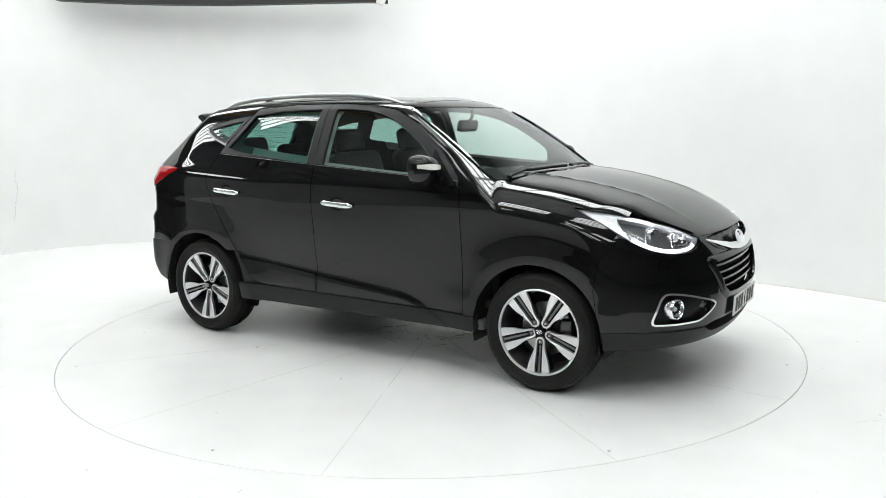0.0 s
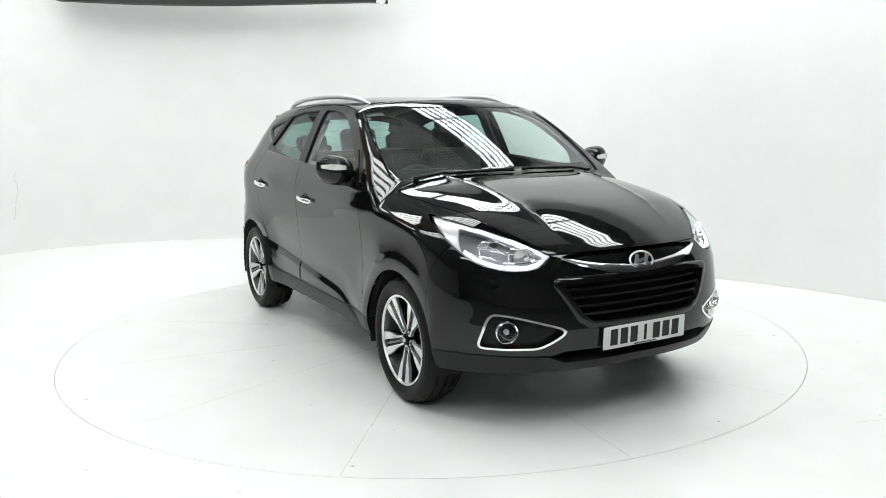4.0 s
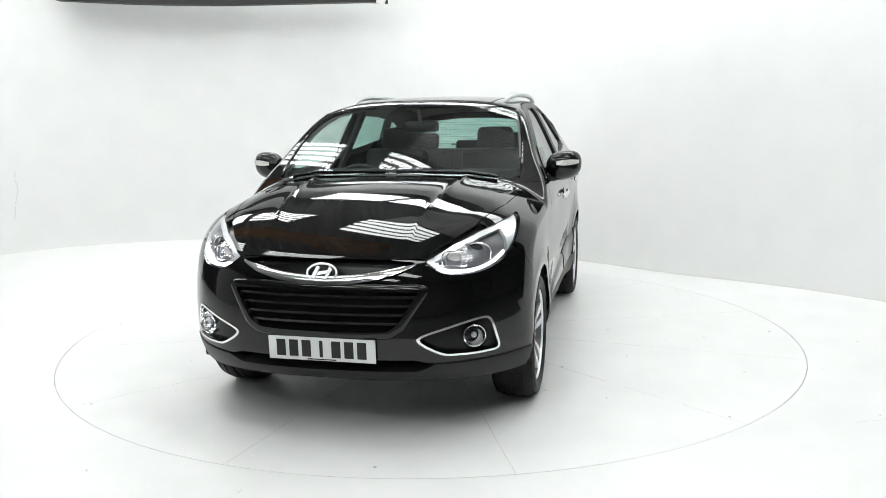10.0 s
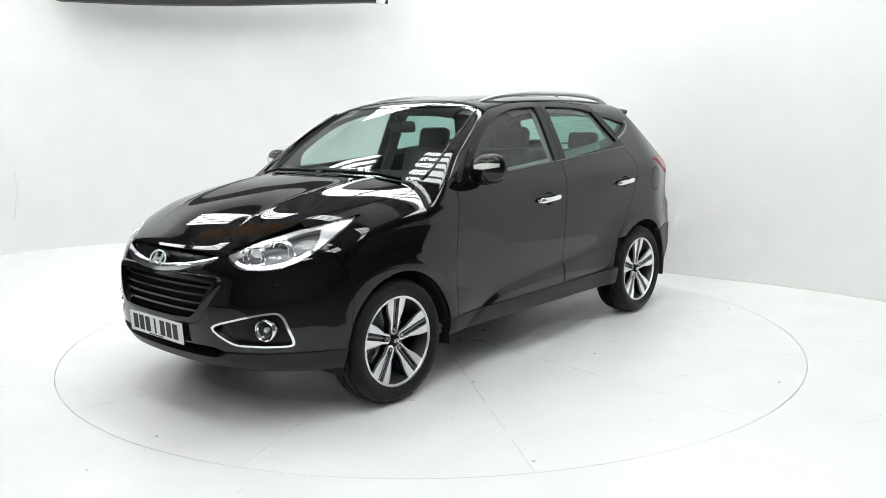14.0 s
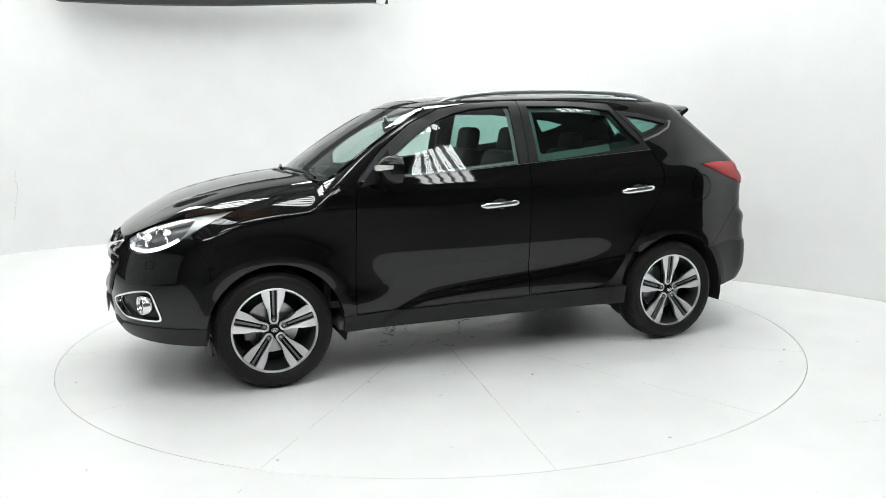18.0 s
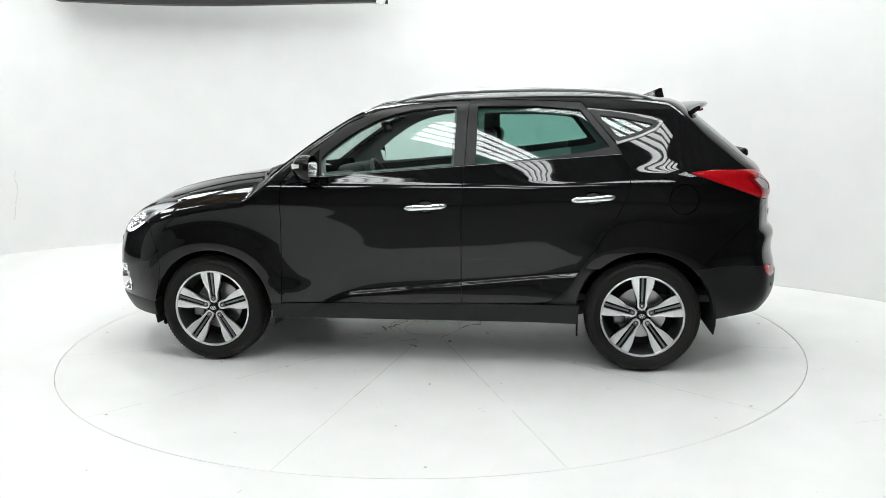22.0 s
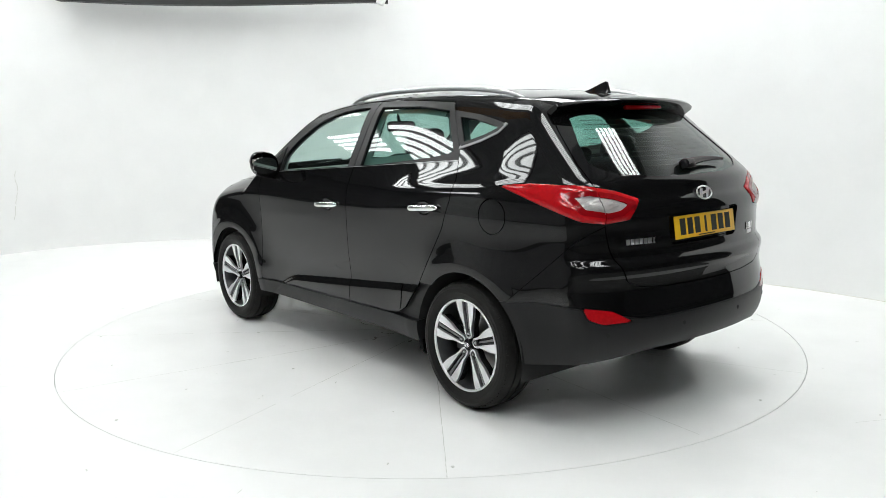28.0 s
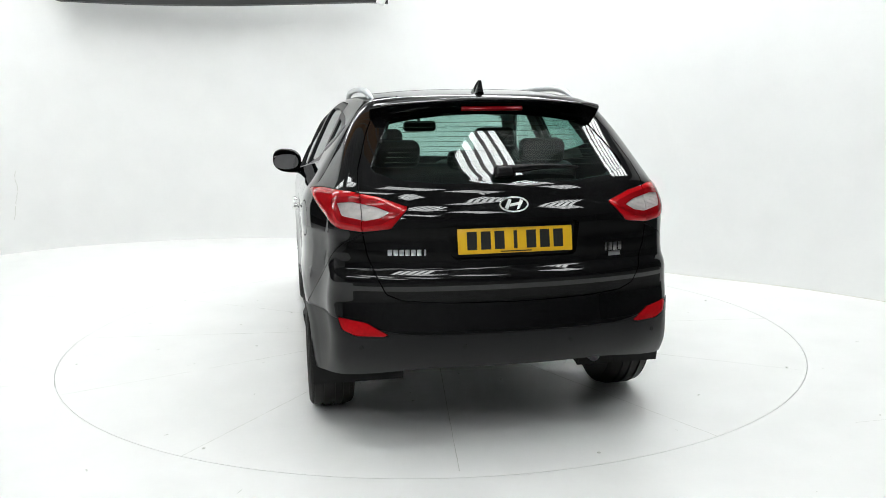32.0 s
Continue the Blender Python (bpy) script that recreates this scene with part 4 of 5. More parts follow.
    panel("tail_lining", S, M_CABIN, car, "dark tail lining", 0, 0)
    return car



CAR = build_car()


def on_skin(kind, pts, level=0.0):
    """Points of the skin over (x, z), (x, y) or (y, z) pairs."""
    q = np.array(pts, float)
    o = np.zeros(len(q))
    if kind in ("left", "right"):
        s = 1 if kind == "left" else -1
        O, D = np.stack([q[:, 0], o, q[:, 1]], -1), np.tile([0, s, 0], (len(q), 1))
    elif kind == "top":
        O, D = np.stack([q[:, 0], q[:, 1], o + 0.6], -1), np.tile([0, 0, 1], (len(q), 1))
    elif kind == "front":
        O, D = np.stack([o + 1.0, q[:, 0], q[:, 1]], -1), np.tile([1, 0, 0], (len(q), 1))
    else:
        O, D = np.stack([o - 1.0, q[:, 0], q[:, 1]], -1), np.tile([-1, 0, 0], (len(q), 1))
    P = shoot(O, D.astype(float), 1.8, level)
    return P, gradient(P)


def prism(bm, outline, z0, z1, m=Matrix(), inset=0.0):
    """A flat outline given depth; its front edge may be drawn in for a bevel."""
    c = sum((Vector((*p, 0)) for p in outline), Vector()) / len(outline)
    lo = [bm.verts.new(m @ Vector((p[0], p[1], z0))) for p in outline]
    mid = [bm.verts.new(m @ Vector((p[0], p[1], z1 - inset))) for p in outline]
    hi = [bm.verts.new(m @ (Vector((p[0], p[1], z1)) + (c - Vector((p[0], p[1], 0))).normalized() * inset)) for p in outline]
    n = len(outline)
    for a, b in ((lo, mid), (mid, hi)):
        for i in range(n):
            bm.faces.new((a[i], a[(i + 1) % n], b[(i + 1) % n], b[i]))
    bm.faces.new(hi)
    bm.faces.new(lo[::-1])
    return bm


def badge(name, parent, m, w, h, label):
    """An oval chrome ring with two slanted bars and a crossbar."""
    bm = bmesh.new()
    ring = [(0.5 * w * math.cos(a), 0.5 * h * math.sin(a), 0) for a in np.linspace(0, 2 * math.pi, 48, endpoint=False)]
    tube(bm, [m @ Vector(p) for p in ring], 0.058 * h, 8, closed=True)
    b = part(name, bm, M_BADGE, parent, label)
    for q in ([(-0.34, -0.20), (-0.24, -0.36), (-0.08, 0.30), (-0.18, 0.38)], [(0.08, -0.38), (0.18, -0.30), (0.34, 0.20), (0.24, 0.36)]):
        bm = bmesh.new()
        prism(bm, [(x * w, y * h) for x, y in q[::-1]], -0.003, 0.004, m, 0.001)
        part("bar", bm, M_BADGE, b)
    bm = bmesh.new()
    prism(bm, [(-0.17 * w, -0.15 * h), (0.15 * w, -0.04 * h), (0.20 * w, 0.15 * h), (-0.13 * w, 0.05 * h)], -0.003, 0.003, m, 0.001)
    part("crossbar", bm, M_BADGE, b)
    return b


def wheel(parent, x, s, turn):
    """Tyre, rim and five split spokes; s is the side, local z points outwards."""
    bm = bmesh.new()
    lathe(bm, [(0.2295, 0.090), (0.222, 0.05), (0.213, 0.0), (0.205, -0.10)], seg=72)
    w = part("wheel", bm, M_ALLOYDARK, parent, "five-spoke two-tone alloy wheel")
    w.matrix_basis = pose(x, s * 0.79, AXLE_Z, -90 * s, 0, 0) @ pose(0, 0, 0, 0, 0, turn)
    R = TYRE_R
    bm = bmesh.new()
    groove = []
    for a, b in ((-0.085, -0.052), (-0.044, -0.012), (-0.004 + 0.008, 0.044), (0.052, 0.085)):
        r0 = R - 0.010 if abs(a) > 0.08 else R
        r1 = R - 0.010 if abs(b) > 0.08 else R
        groove += [(R - 0.012, a), (r0, a + 0.001), (r1, b - 0.001), (R - 0.012, b)]
    lathe(bm, [(0.20, -0.10), (0.26, -0.112), (0.30, -0.112), (0.318, -0.102)] + groove +
          [(0.319, 0.096), (0.312, 0.105), (0.300, 0.110), (0.298, 0.112), (0.278, 0.113), (0.276, 0.1115), (0.262, 0.109), (0.248, 0.102), (0.243, 0.096), (0.238, 0.09)], seg=90)
    tyre = part("tyre", bm, M_RUBBER, w, "black road tyre", sharp=28)
    # shoulder blocks
    bm = bmesh.new()
    for k in range(90):
        for sd in (1, -1):
            box(bm, (0.010, 0.012, 0.020), pose(0, 0, 0, 0, 0, k * 4 + (2 if sd > 0 else 0)) @ pose(R - 0.0225, 0, 0.091 * sd, 0, 50 * sd, 0))
    tagged(part("shoulder_tread", bm, M_RUBBER, w, smooth=False), kind="stuff")
    bm = bmesh.new()
    lathe(bm, [(0.2385, 0.088), (0.2425, 0.098), (0.239, 0.1005), (0.232, 0.098), (0.229, 0.090)], seg=90)
    part("rim_lip", bm, M_ALLOY, w, "bright machined rim edge")
    bm = bmesh.new()
    cyl(bm, 0.15, 0.15, 0.012, pose(0, 0, -0.025), 48)
    part("brake_disc", bm, M_DISC, w, "steel brake disc")
    bm = bmesh.new()
    cyl(bm, 0.208, 0.208, 0.006, pose(0, 0, -0.06), 48)
    part("backing_plate", bm, M_INNER, w, "dark backing plate")
    bm = bmesh.new()
    box(bm, (0.07, 0.13, 0.05), pose(-0.125, 0.0, -0.01), 0.012)
    part("caliper", bm, M_ALLOYDARK, w)
    # one face of a spoke: a collar round the nut, drawn in to a waist and flaring to the rim, split by a long slot
    arc = [(0.057 - r * math.cos(a), r * math.sin(a)) for r, a in [(0.0265, radians(k)) for k in (0, 22, 45, 68, 90)]]
    hole = [(0.057 - 0.0165 * math.cos(a), 0.0165 * math.sin(a)) for a in (radians(k) for k in (90, 68, 45, 22, 0))]
    blade = arc + [(0.085, 0.0285), (0.105, 0.0325), (0.125, 0.0405), (0.15, 0.051), (0.18, 0.0595), (0.21, 0.065), (0.2345, 0.067),
                   (0.2345, 0.0215), (0.20, 0.0205), (0.13, 0.0185), (0.085, 0.0170)] + hole

    def lay(bm, outline, z_in, z_out, thick, m):
        """Slab whose face climbs from hub to rim."""
        zf = lambda r: z_in + (z_out - z_in) * min(1, max(0, (r - 0.05) / 0.18)) ** 0.8
        lo = [bm.verts.new(m @ Vector((r, t, zf(r) - thick))) for r, t in outline]
        hi = [bm.verts.new(m @ Vector((r, t, zf(r)))) for r, t in outline]
        n = len(outline)
        for i in range(n):
            bm.faces.new((lo[i], lo[(i + 1) % n], hi[(i + 1) % n], hi[i]))
        bm.faces.new(hi)
        bm.faces.new(lo[::-1])
    for k in range(5):
        m = pose(0, 0, 0, 0, 0, 90 + 72 * k)
        bm = bmesh.new()
        lay(bm, [(0.03, -0.030), (0.10, -0.0335), (0.14, -0.049), (0.18, -0.0615), (0.2315, -0.0685), (0.2315, 0.0685), (0.18, 0.0615), (0.14, 0.049), (0.10, 0.0335), (0.03, 0.030)], 0.050, 0.076, 0.035, m)
        spoke = part("spoke", bm, M_TRIM, w, "split spoke with machined faces", smooth=False)
        for sd in (1, -1):
            bm = bmesh.new()
            lay(bm, [(r, t * sd) for r, t in (blade if sd > 0 else blade[::-1])], 0.066, 0.092, 0.018, m)
            part("spoke_face", bm, M_ALLOY, w, "bright machined face", smooth=False)
        bm = bmesh.new()
        lay(bm, [(0.080, -0.0042), (0.2315, -0.0062), (0.2315, 0.0062), (0.080, 0.0042)], 0.057, 0.083, 0.02, m)
        part("slot_rib", bm, M_ALLOYDARK, w, smooth=False)
        bm = bmesh.new()
        cyl(bm, 0.0085, 0.007, 0.012, m @ pose(0.057, 0, 0.064), 6)
        part("wheel_nut", bm, M_DISC, w, "steel wheel nut", smooth=False)
        bm = bmesh.new()
        lathe(bm, [(0.0105, 0.060), (0.0125, 0.0695), (0.0150, 0.0695), (0.0165, 0.060)], m @ pose(0.057, 0, 0), 20)
        part("nut_seat", bm, M_ALLOYDARK, w, "dark nut seat")
    bm = bmesh.new()
    lathe(bm, [(0.001, 0.079), (0.022, 0.078), (0.029, 0.074), (0.031, 0.05)], seg=32)
    part("centre_cap", bm, M_TRIM, w, "black centre cap")
    bm = bmesh.new()
    q = pose(0, 0, 0.0805) @ pose(0, 0, 0, 0, 0, (180 if s > 0 else 0) - turn)
    tube(bm, [q @ Vector((0.018 * math.cos(a), 0.011 * math.sin(a), 0)) for a in np.linspace(0, 2 * math.pi, 24, endpoint=False)], 0.0013, 6, closed=True)
    for x in (-0.006, 0.006):
        box(bm, (0.0045, 0.016, 0.002), q @ pose(x, 0, 0, 0, 0, -18))
    box(bm, (0.012, 0.0035, 0.002), q)
    part("cap_badge", bm, M_BADGE, w, "small chrome emblem")
    return w


M_DISC = mat("brake_steel", (0.55, 0.55, 0.55), 0.35, metal=1.0)
for s in (1, -1):
    for x in (FRONT_WHEEL, REAR_WHEEL):
        wheel(CAR, x, s, 180)


def wheel_wells():
    for s in (1, -1):
        for cx, r in ((1.305, 0.40), (-1.335, 0.40)):
            bm = bmesh.new()
            prev = None
            for k in range(25):
                a = math.radians(-15 + 210 * k / 24)
                x, z = cx + r * math.cos(a), AXLE_Z + r * math.sin(a)
                cur = [bm.verts.new((x, s * 0.885, z)), bm.verts.new((x, s * 0.45, z)), bm.verts.new((cx, s * 0.45, AXLE_Z))]
                if prev:
                    bm.faces.new((prev[0], prev[1], cur[1], cur[0]))
                    bm.faces.new((prev[1], prev[2], cur[2], cur[1])) if k else None
                prev = [cur[0], cur[1], cur[2]]
            bmesh.ops.remove_doubles(bm, verts=bm.verts, dist=1e-5)
            part("wheel_arch_liner", bm, M_INNER, CAR, "dark wheel arch liner")
    bm = bmesh.new()
    box(bm, (3.4, 1.2, 0.08), pose(0.05, 0, 0.32), 0.02)
    box(bm, (1.9, 1.66, 0.06), pose(0, 0, 0.31), 0.02)
    part("underbody", bm, M_UNDER, CAR, "dark underbody")
    for x in (FRONT_WHEEL, REAR_WHEEL):
        bm = bmesh.new()
        cyl(bm, 0.035, 0.035, 1.5, pose(x, 0, AXLE_Z, 90, 0, 0), 16)
        part("axle", bm, M_UNDER, CAR)
    bm = bmesh.new()
    box(bm, (0.5, 1.0, 0.05), pose(1.7, 0, 0.275), 0.015)
    part("undertray", bm, M_UNDER, CAR, "dark plastic undertray")
    bm = bmesh.new()
    box(bm, (0.4, 0.55, 0.16), pose(-1.80, 0.1, 0.46), 0.05, 3)
    part("silencer", bm, M_UNDER, CAR, "dark exhaust silencer")
    bm = bmesh.new()
    lathe(bm, [(0.026, -0.1), (0.028, 0.0), (0.026, 0.005), (0.023, 0.0), (0.022, -0.1)], pose(-2.02, -0.42, 0.372, 0, -90, 0), 24)
    part("exhaust_tip", bm, M_SATIN, CAR, "round steel exhaust tip")
    for x, s in ((1.66, 1), (1.66, -1), (-0.945, 1), (-0.945, -1)):
        bm = bmesh.new()
        prism(bm, [(-0.06, 0), (0.06, 0), (0.06, -0.07), (0.045, -0.085), (-0.05, -0.06)], -0.005, 0.005, pose(x, s * 0.80, 0.30 if x > 0 else 0.285, 90, 0, 90), 0.001)
        part("air_deflector", bm, M_TRIM, CAR, "black rubber air deflector")


def mirrors():
    for s in (1, -1):
        # rounded head swept back
        bm = bmesh.new()
        n, k = 14, 24
        rings = []
        for i in range(n + 1):
            u = i / n                                     # from the face of the glass (rear) to the nose
            x = 0.602 + 0.128 * u
            sc = (1 - u ** 3.0) ** 0.5 * (0.93 + 0.07 * min(1, u / 0.25)) if u < 1 else 0.02
            cy = 0.968 - 0.028 * u
            cz = 1.203 + 0.004 * u
            ring = []
            for j in range(k):
                a = 2 * math.pi * j / k
                ca, sa = math.cos(a), math.sin(a)
                yy = cy + 0.104 * max(sc, 0.03) * math.copysign(abs(ca) ** 0.75, ca)
                zz = cz + (0.090 if sa > 0 else 0.088) * max(sc, 0.03) * math.copysign(abs(sa) ** 0.75, sa) * (1 - 0.12 * (ca if sa < 0 else 0)) + 0.012 * ca
                ring.append(bm.verts.new((x, s * yy, zz)))
            rings.append(ring)
        for a, b in zip(rings, rings[1:]):
            for j in range(k):
                bm.faces.new((a[j], a[(j + 1) % k], b[(j + 1) % k], b[j]))
        bm.faces.new(rings[-1])
        head = part("wing_mirror", bm, M_PAINT, CAR, "glossy black door mirror")
        bm = bmesh.new()
        prism(bm, [(0.090 * math.cos(a) * abs(math.cos(a)) ** -0.25 if abs(math.cos(a)) > 0.01 else 0, 0.056 * math.sin(a) * abs(math.sin(a)) ** -0.25 if abs(math.sin(a)) > 0.01 else 0) for a in np.linspace(0, 2 * math.pi, 32, endpoint=False)], -0.004, 0.002, pose(0.604, s * 0.968, 1.199, 90, 0, -90), 0.002)
        part("mirror_glass", bm, M_MIRROR, head, "mirror glass")
        bm = bmesh.new()
        for i in range(9):
            u = i / 8
            y = 0.925 + 0.128 * u
            xx = 0.600 + 0.128 * max(0.0, 1 - ((y - 0.945) / 0.118) ** 2) ** 0.36
            h = 0.010 + 0.007 * math.sin(math.pi * u)
            q = [bm.verts.new((xx + d, s * (y + e), 1.222 + 0.008 * u + g)) for d, e, g in ((0.006, 0, -h), (0.006, 0, h), (-0.03, 0, h), (-0.03, 0, -h))]
            if i:
                for j in range(4):
                    bm.faces.new((p[j], p[(j + 1) % 4], q[(j + 1) % 4], q[j]))
            else:
                bm.faces.new(q)
            p = q
        bm.faces.new(p[::-1])
        part("side_repeater", bm, M_REPEATER, head, "clear indicator strip")
        bm = bmesh.new()
        tube(bm, [(0.665, s * 0.935, 1.150), (0.675, s * 0.895, 1.140), (0.69, s * 0.85, 1.142)], 0.030, 12)
        part("mirror_arm", bm, M_TRIM, head, "satin black arm")
        bm = bmesh.new()
        P, N = on_skin("left" if s > 0 else "right", [(0.815, 1.108), (0.60, 1.153), (0.612, 1.318)])
        lo = [bm.verts.new(Vector(p) - Vector(m) * 0.01) for p, m in zip(P, N)]
        hi = [bm.verts.new(Vector(p) + Vector(m) * 0.006) for p, m in zip(P, N)]
        for i in range(3):
            bm.faces.new((lo[i], lo[(i + 1) % 3], hi[(i + 1) % 3], hi[i]))
        bm.faces.new(hi)
        bm.faces.new(lo[::-1])
        part("mirror_sail", bm, M_TRIM, head, "satin black corner plate", smooth=False)


M_MIRROR = mat("mirror_glass", (0.8, 0.8, 0.8), 0.01, metal=1.0)


def roof_things():
    for s in (1, -1):
        xs = np.linspace(0.20, -1.40, 30)
        P, _ = on_skin("top", [(x, s * (0.560 - 0.035 * ((x + 0.62) / 0.8) ** 2)) for x in xs])
        pts = []
        for i, p in enumerate(P):
            u = i / 29
            lift = 0.041 * (1 - abs(2 * u - 1) ** 4.5)
            pts.append((p[0], p[1], p[2] + lift - 0.004))
        bm = bmesh.new()
        tube(bm, pts, lambda u: 0.005 + 0.0105 * min(1, u / 0.10) * min(1, (1 - u) / 0.10), 12, flat=1.05)
        rail = part("roof_rail", bm, M_RAIL, CAR, "satin silver roof rail")
        # added bead: its highlight stands in for the pillar's glossy rounded edge
        edge = [(0.36, 0.642), (0.50, 0.680), (0.60, 0.698), (0.70, 0.716), (0.80, 0.728), (0.90, 0.736), (0.95, 0.731)]
        P, N = on_skin("top", [(x, s * y) for x, y in smooth_path(edge, 5)])
        bm = bmesh.new()
        tube(bm, [Vector(p) + Vector(n) * 0.001 for p, n in zip(P, N)], 0.0075, 8)
        part("highlight_bead", bm, M_PAINT, CAR, "gloss black bead added along the pillar edge to catch highlights")
        for i in (2, 27):
            bm = bmesh.new()
            p = pts[i]
            box(bm, (0.09, 0.022, 0.026), pose(p[0], p[1], p[2] - 0.020, 0, 16 if i == 2 else -16, 0), 0.010)
            part("rail_foot", bm, M_RAIL, rail)
    # shark fin
    P, _ = on_skin("top", [(-1.44, 0)])
    z = P[0][2]
    bm = bmesh.new()
    prof = [(0.12, 0.0), (0.07, 0.013), (0.02, 0.030), (-0.03, 0.050), (-0.056, 0.058), (-0.064, 0.055), (-0.070, 0.026), (-0.078, 0.0)]
    rows = []
    for x, h in prof:
        wd = 0.030 * (1 - h / 0.085)
        rows.append((x, h, wd))
    for sd in (1, -1):
        vs = [bm.verts.new((-1.44 + x, sd * (0.004 + 0.3 * wd), z + h)) for x, h, wd in rows]
        base = [bm.verts.new((-1.44 + x, sd * 0.034 * (1 - abs(x - 0.02) * 5), z - 0.006)) for x, h, wd in rows]
        for i in range(len(rows) - 1):
            bm.faces.new((base[i], base[i + 1], vs[i + 1], vs[i]))
        if sd > 0:
            keep = vs
    for i in range(len(rows) - 1):
        bm.faces.new((keep[i], keep[i + 1], vs[i + 1], vs[i]))
    part("shark_fin_antenna", bm, M_PAINT, CAR, "glossy black shark fin antenna", sharp=50)
    # tail spoiler: a wing section swept across
    bm = bmesh.new()
    prev = None
    for j in range(33):
        y = -0.57 + 1.14 * j / 32
        a = abs(y) / 0.57
        roofz = float(on_skin("top", [(-1.60, np.clip(y, -0.54, 0.54))])[0][0][2])
        x0, x1 = -1.58, -1.770 + 0.11 * a ** 2.5
        zt = roofz + 0.002 - 0.10 * max(0, a - 0.9)
        ze = 1.568 - 0.028 * a ** 2 + 0.012 - 0.05 * max(0, a - 0.85)
        dep = 0.045 + 0.02 * a ** 4
        sec = [(x0, zt), (0.5 * (x0 + x1), 0.5 * (zt + ze) + 0.008), (x1 + 0.012, ze + 0.004), (x1, ze - 0.006), (x1 + 0.006, ze - 0.020), (x1 + 0.07, ze - dep), (x0 + 0.02, zt - 0.075)]
        cur = [bm.verts.new((x, y, z)) for x, z in sec]
        if prev:
            for i in range(len(sec)):
                bm.faces.new((prev[i], prev[(i + 1) % 7], cur[(i + 1) % 7], cur[i]))
        else:
            bm.faces.new(cur)
        prev = cur
    bm.faces.new(prev[::-1])
    sp = part("tail_spoiler", bm, M_PAINT, CAR, "glossy black roof spoiler", sharp=50)
    bm = bmesh.new()
    box(bm, (0.02, 0.30, 0.018), pose(-1.737, 0, 1.532, 0, 30, 0), 0.004)
    part("high_brake_light", bm, M_REDDARK, sp, "red high brake light")


def wipers():
    for (x0, y0), (x1, y1) in (((1.005, -0.62), (1.095, -0.02)), ((1.092, 0.06), (1.005, 0.62))):
        P, N = on_skin("top", [(x0 + (x1 - x0) * u, y0 + (y1 - y0) * u) for u in np.linspace(0, 1, 12)])
        bm = bmesh.new()
        tube(bm, [Vector(p) + Vector(n) * 0.014 for p, n in zip(P, N)], 0.008, 8)
        arm = part("windscreen_wiper", bm, M_TRIM, CAR, "black windscreen wiper")
        bm = bmesh.new()
        tube(bm, [Vector(p) + Vector(n) * 0.008 for p, n in zip(P[3:], N[3:])], 0.006, 6)
        part("blade", bm, M_TRIM, arm)
        bm = bmesh.new()
        cyl(bm, 0.017, 0.012, 0.016, look(Vector(P[0]) + Vector(N[0]) * 0.012, Vector(P[0]) - Vector(N[0])), 16)
        part("pivot", bm, M_TRIM, arm)
    P, N = on_skin("rear", [(0.05 - 0.38 * u, 1.232 + 0.016 * math.sin(2.6 * u)) for u in np.linspace(0, 1, 14)])
    bm = bmesh.new()
    tube(bm, [Vector(p) + Vector(n) * 0.028 for p, n in zip(P, N)], lambda u: 0.023 - 0.016 * u, 10, flat=0.8)
    arm = part("rear_wiper", bm, M_TRIM, CAR, "black rear wiper")
    bm = bmesh.new()
    box(bm, (0.05, 0.09, 0.055), Matrix.Translation(Vector(P[1]) + Vector(N[1]) * 0.018) @ pose(0, 0, 0, 0, 25, 0), 0.015, 3)
    part("wiper_hub", bm, M_TRIM, arm)


def handles():
    for s, side in ((1, "left"), (-1, "right")):
        for which, (x0, z0, x1, z1) in HANDLE_ENDS.items():
            n = 25
            P, N = on_skin(side, [(x0 + (x1 - x0) * i / (n - 1), z0 + (z1 - z0) * i / (n - 1)) for i in range(n)])
            pts = [Vector(p) + Vector(m) * (0.010 + 0.022 * math.sin(math.pi * i / (n - 1)) ** 0.6) for i, (p, m) in enumerate(zip(P, N))]
            bm = bmesh.new()
            tube(bm, pts, lambda u: 0.0055 + 0.0120 * min(1, 2.6 * math.sin(math.pi * u)) ** 0.7 - 0.0022 * math.exp(-((u - 0.5) / 0.14) ** 2), 14, flat=0.60)
            door = DOORS[side, which]
            part("door_handle", bm, M_CHROME, door, "chrome pull handle")
            # finger bowl pressed into the door
            hole = handle_hole(x0, z0, x1, z1)
            xc, zc = 0.5 * (x0 + x1), 0.5 * (z0 + z1)
            S = skin(side, (xc - 0.07, xc + 0.07), (zc - 0.05, zc + 0.05), (0.004, 0.004))
            bulged("handle_recess", clip(S, grow(hole, 0.001)), hole, -0.024, 0.040, M_PAINT, door, "finger bowl pressed into the door", 0.0)


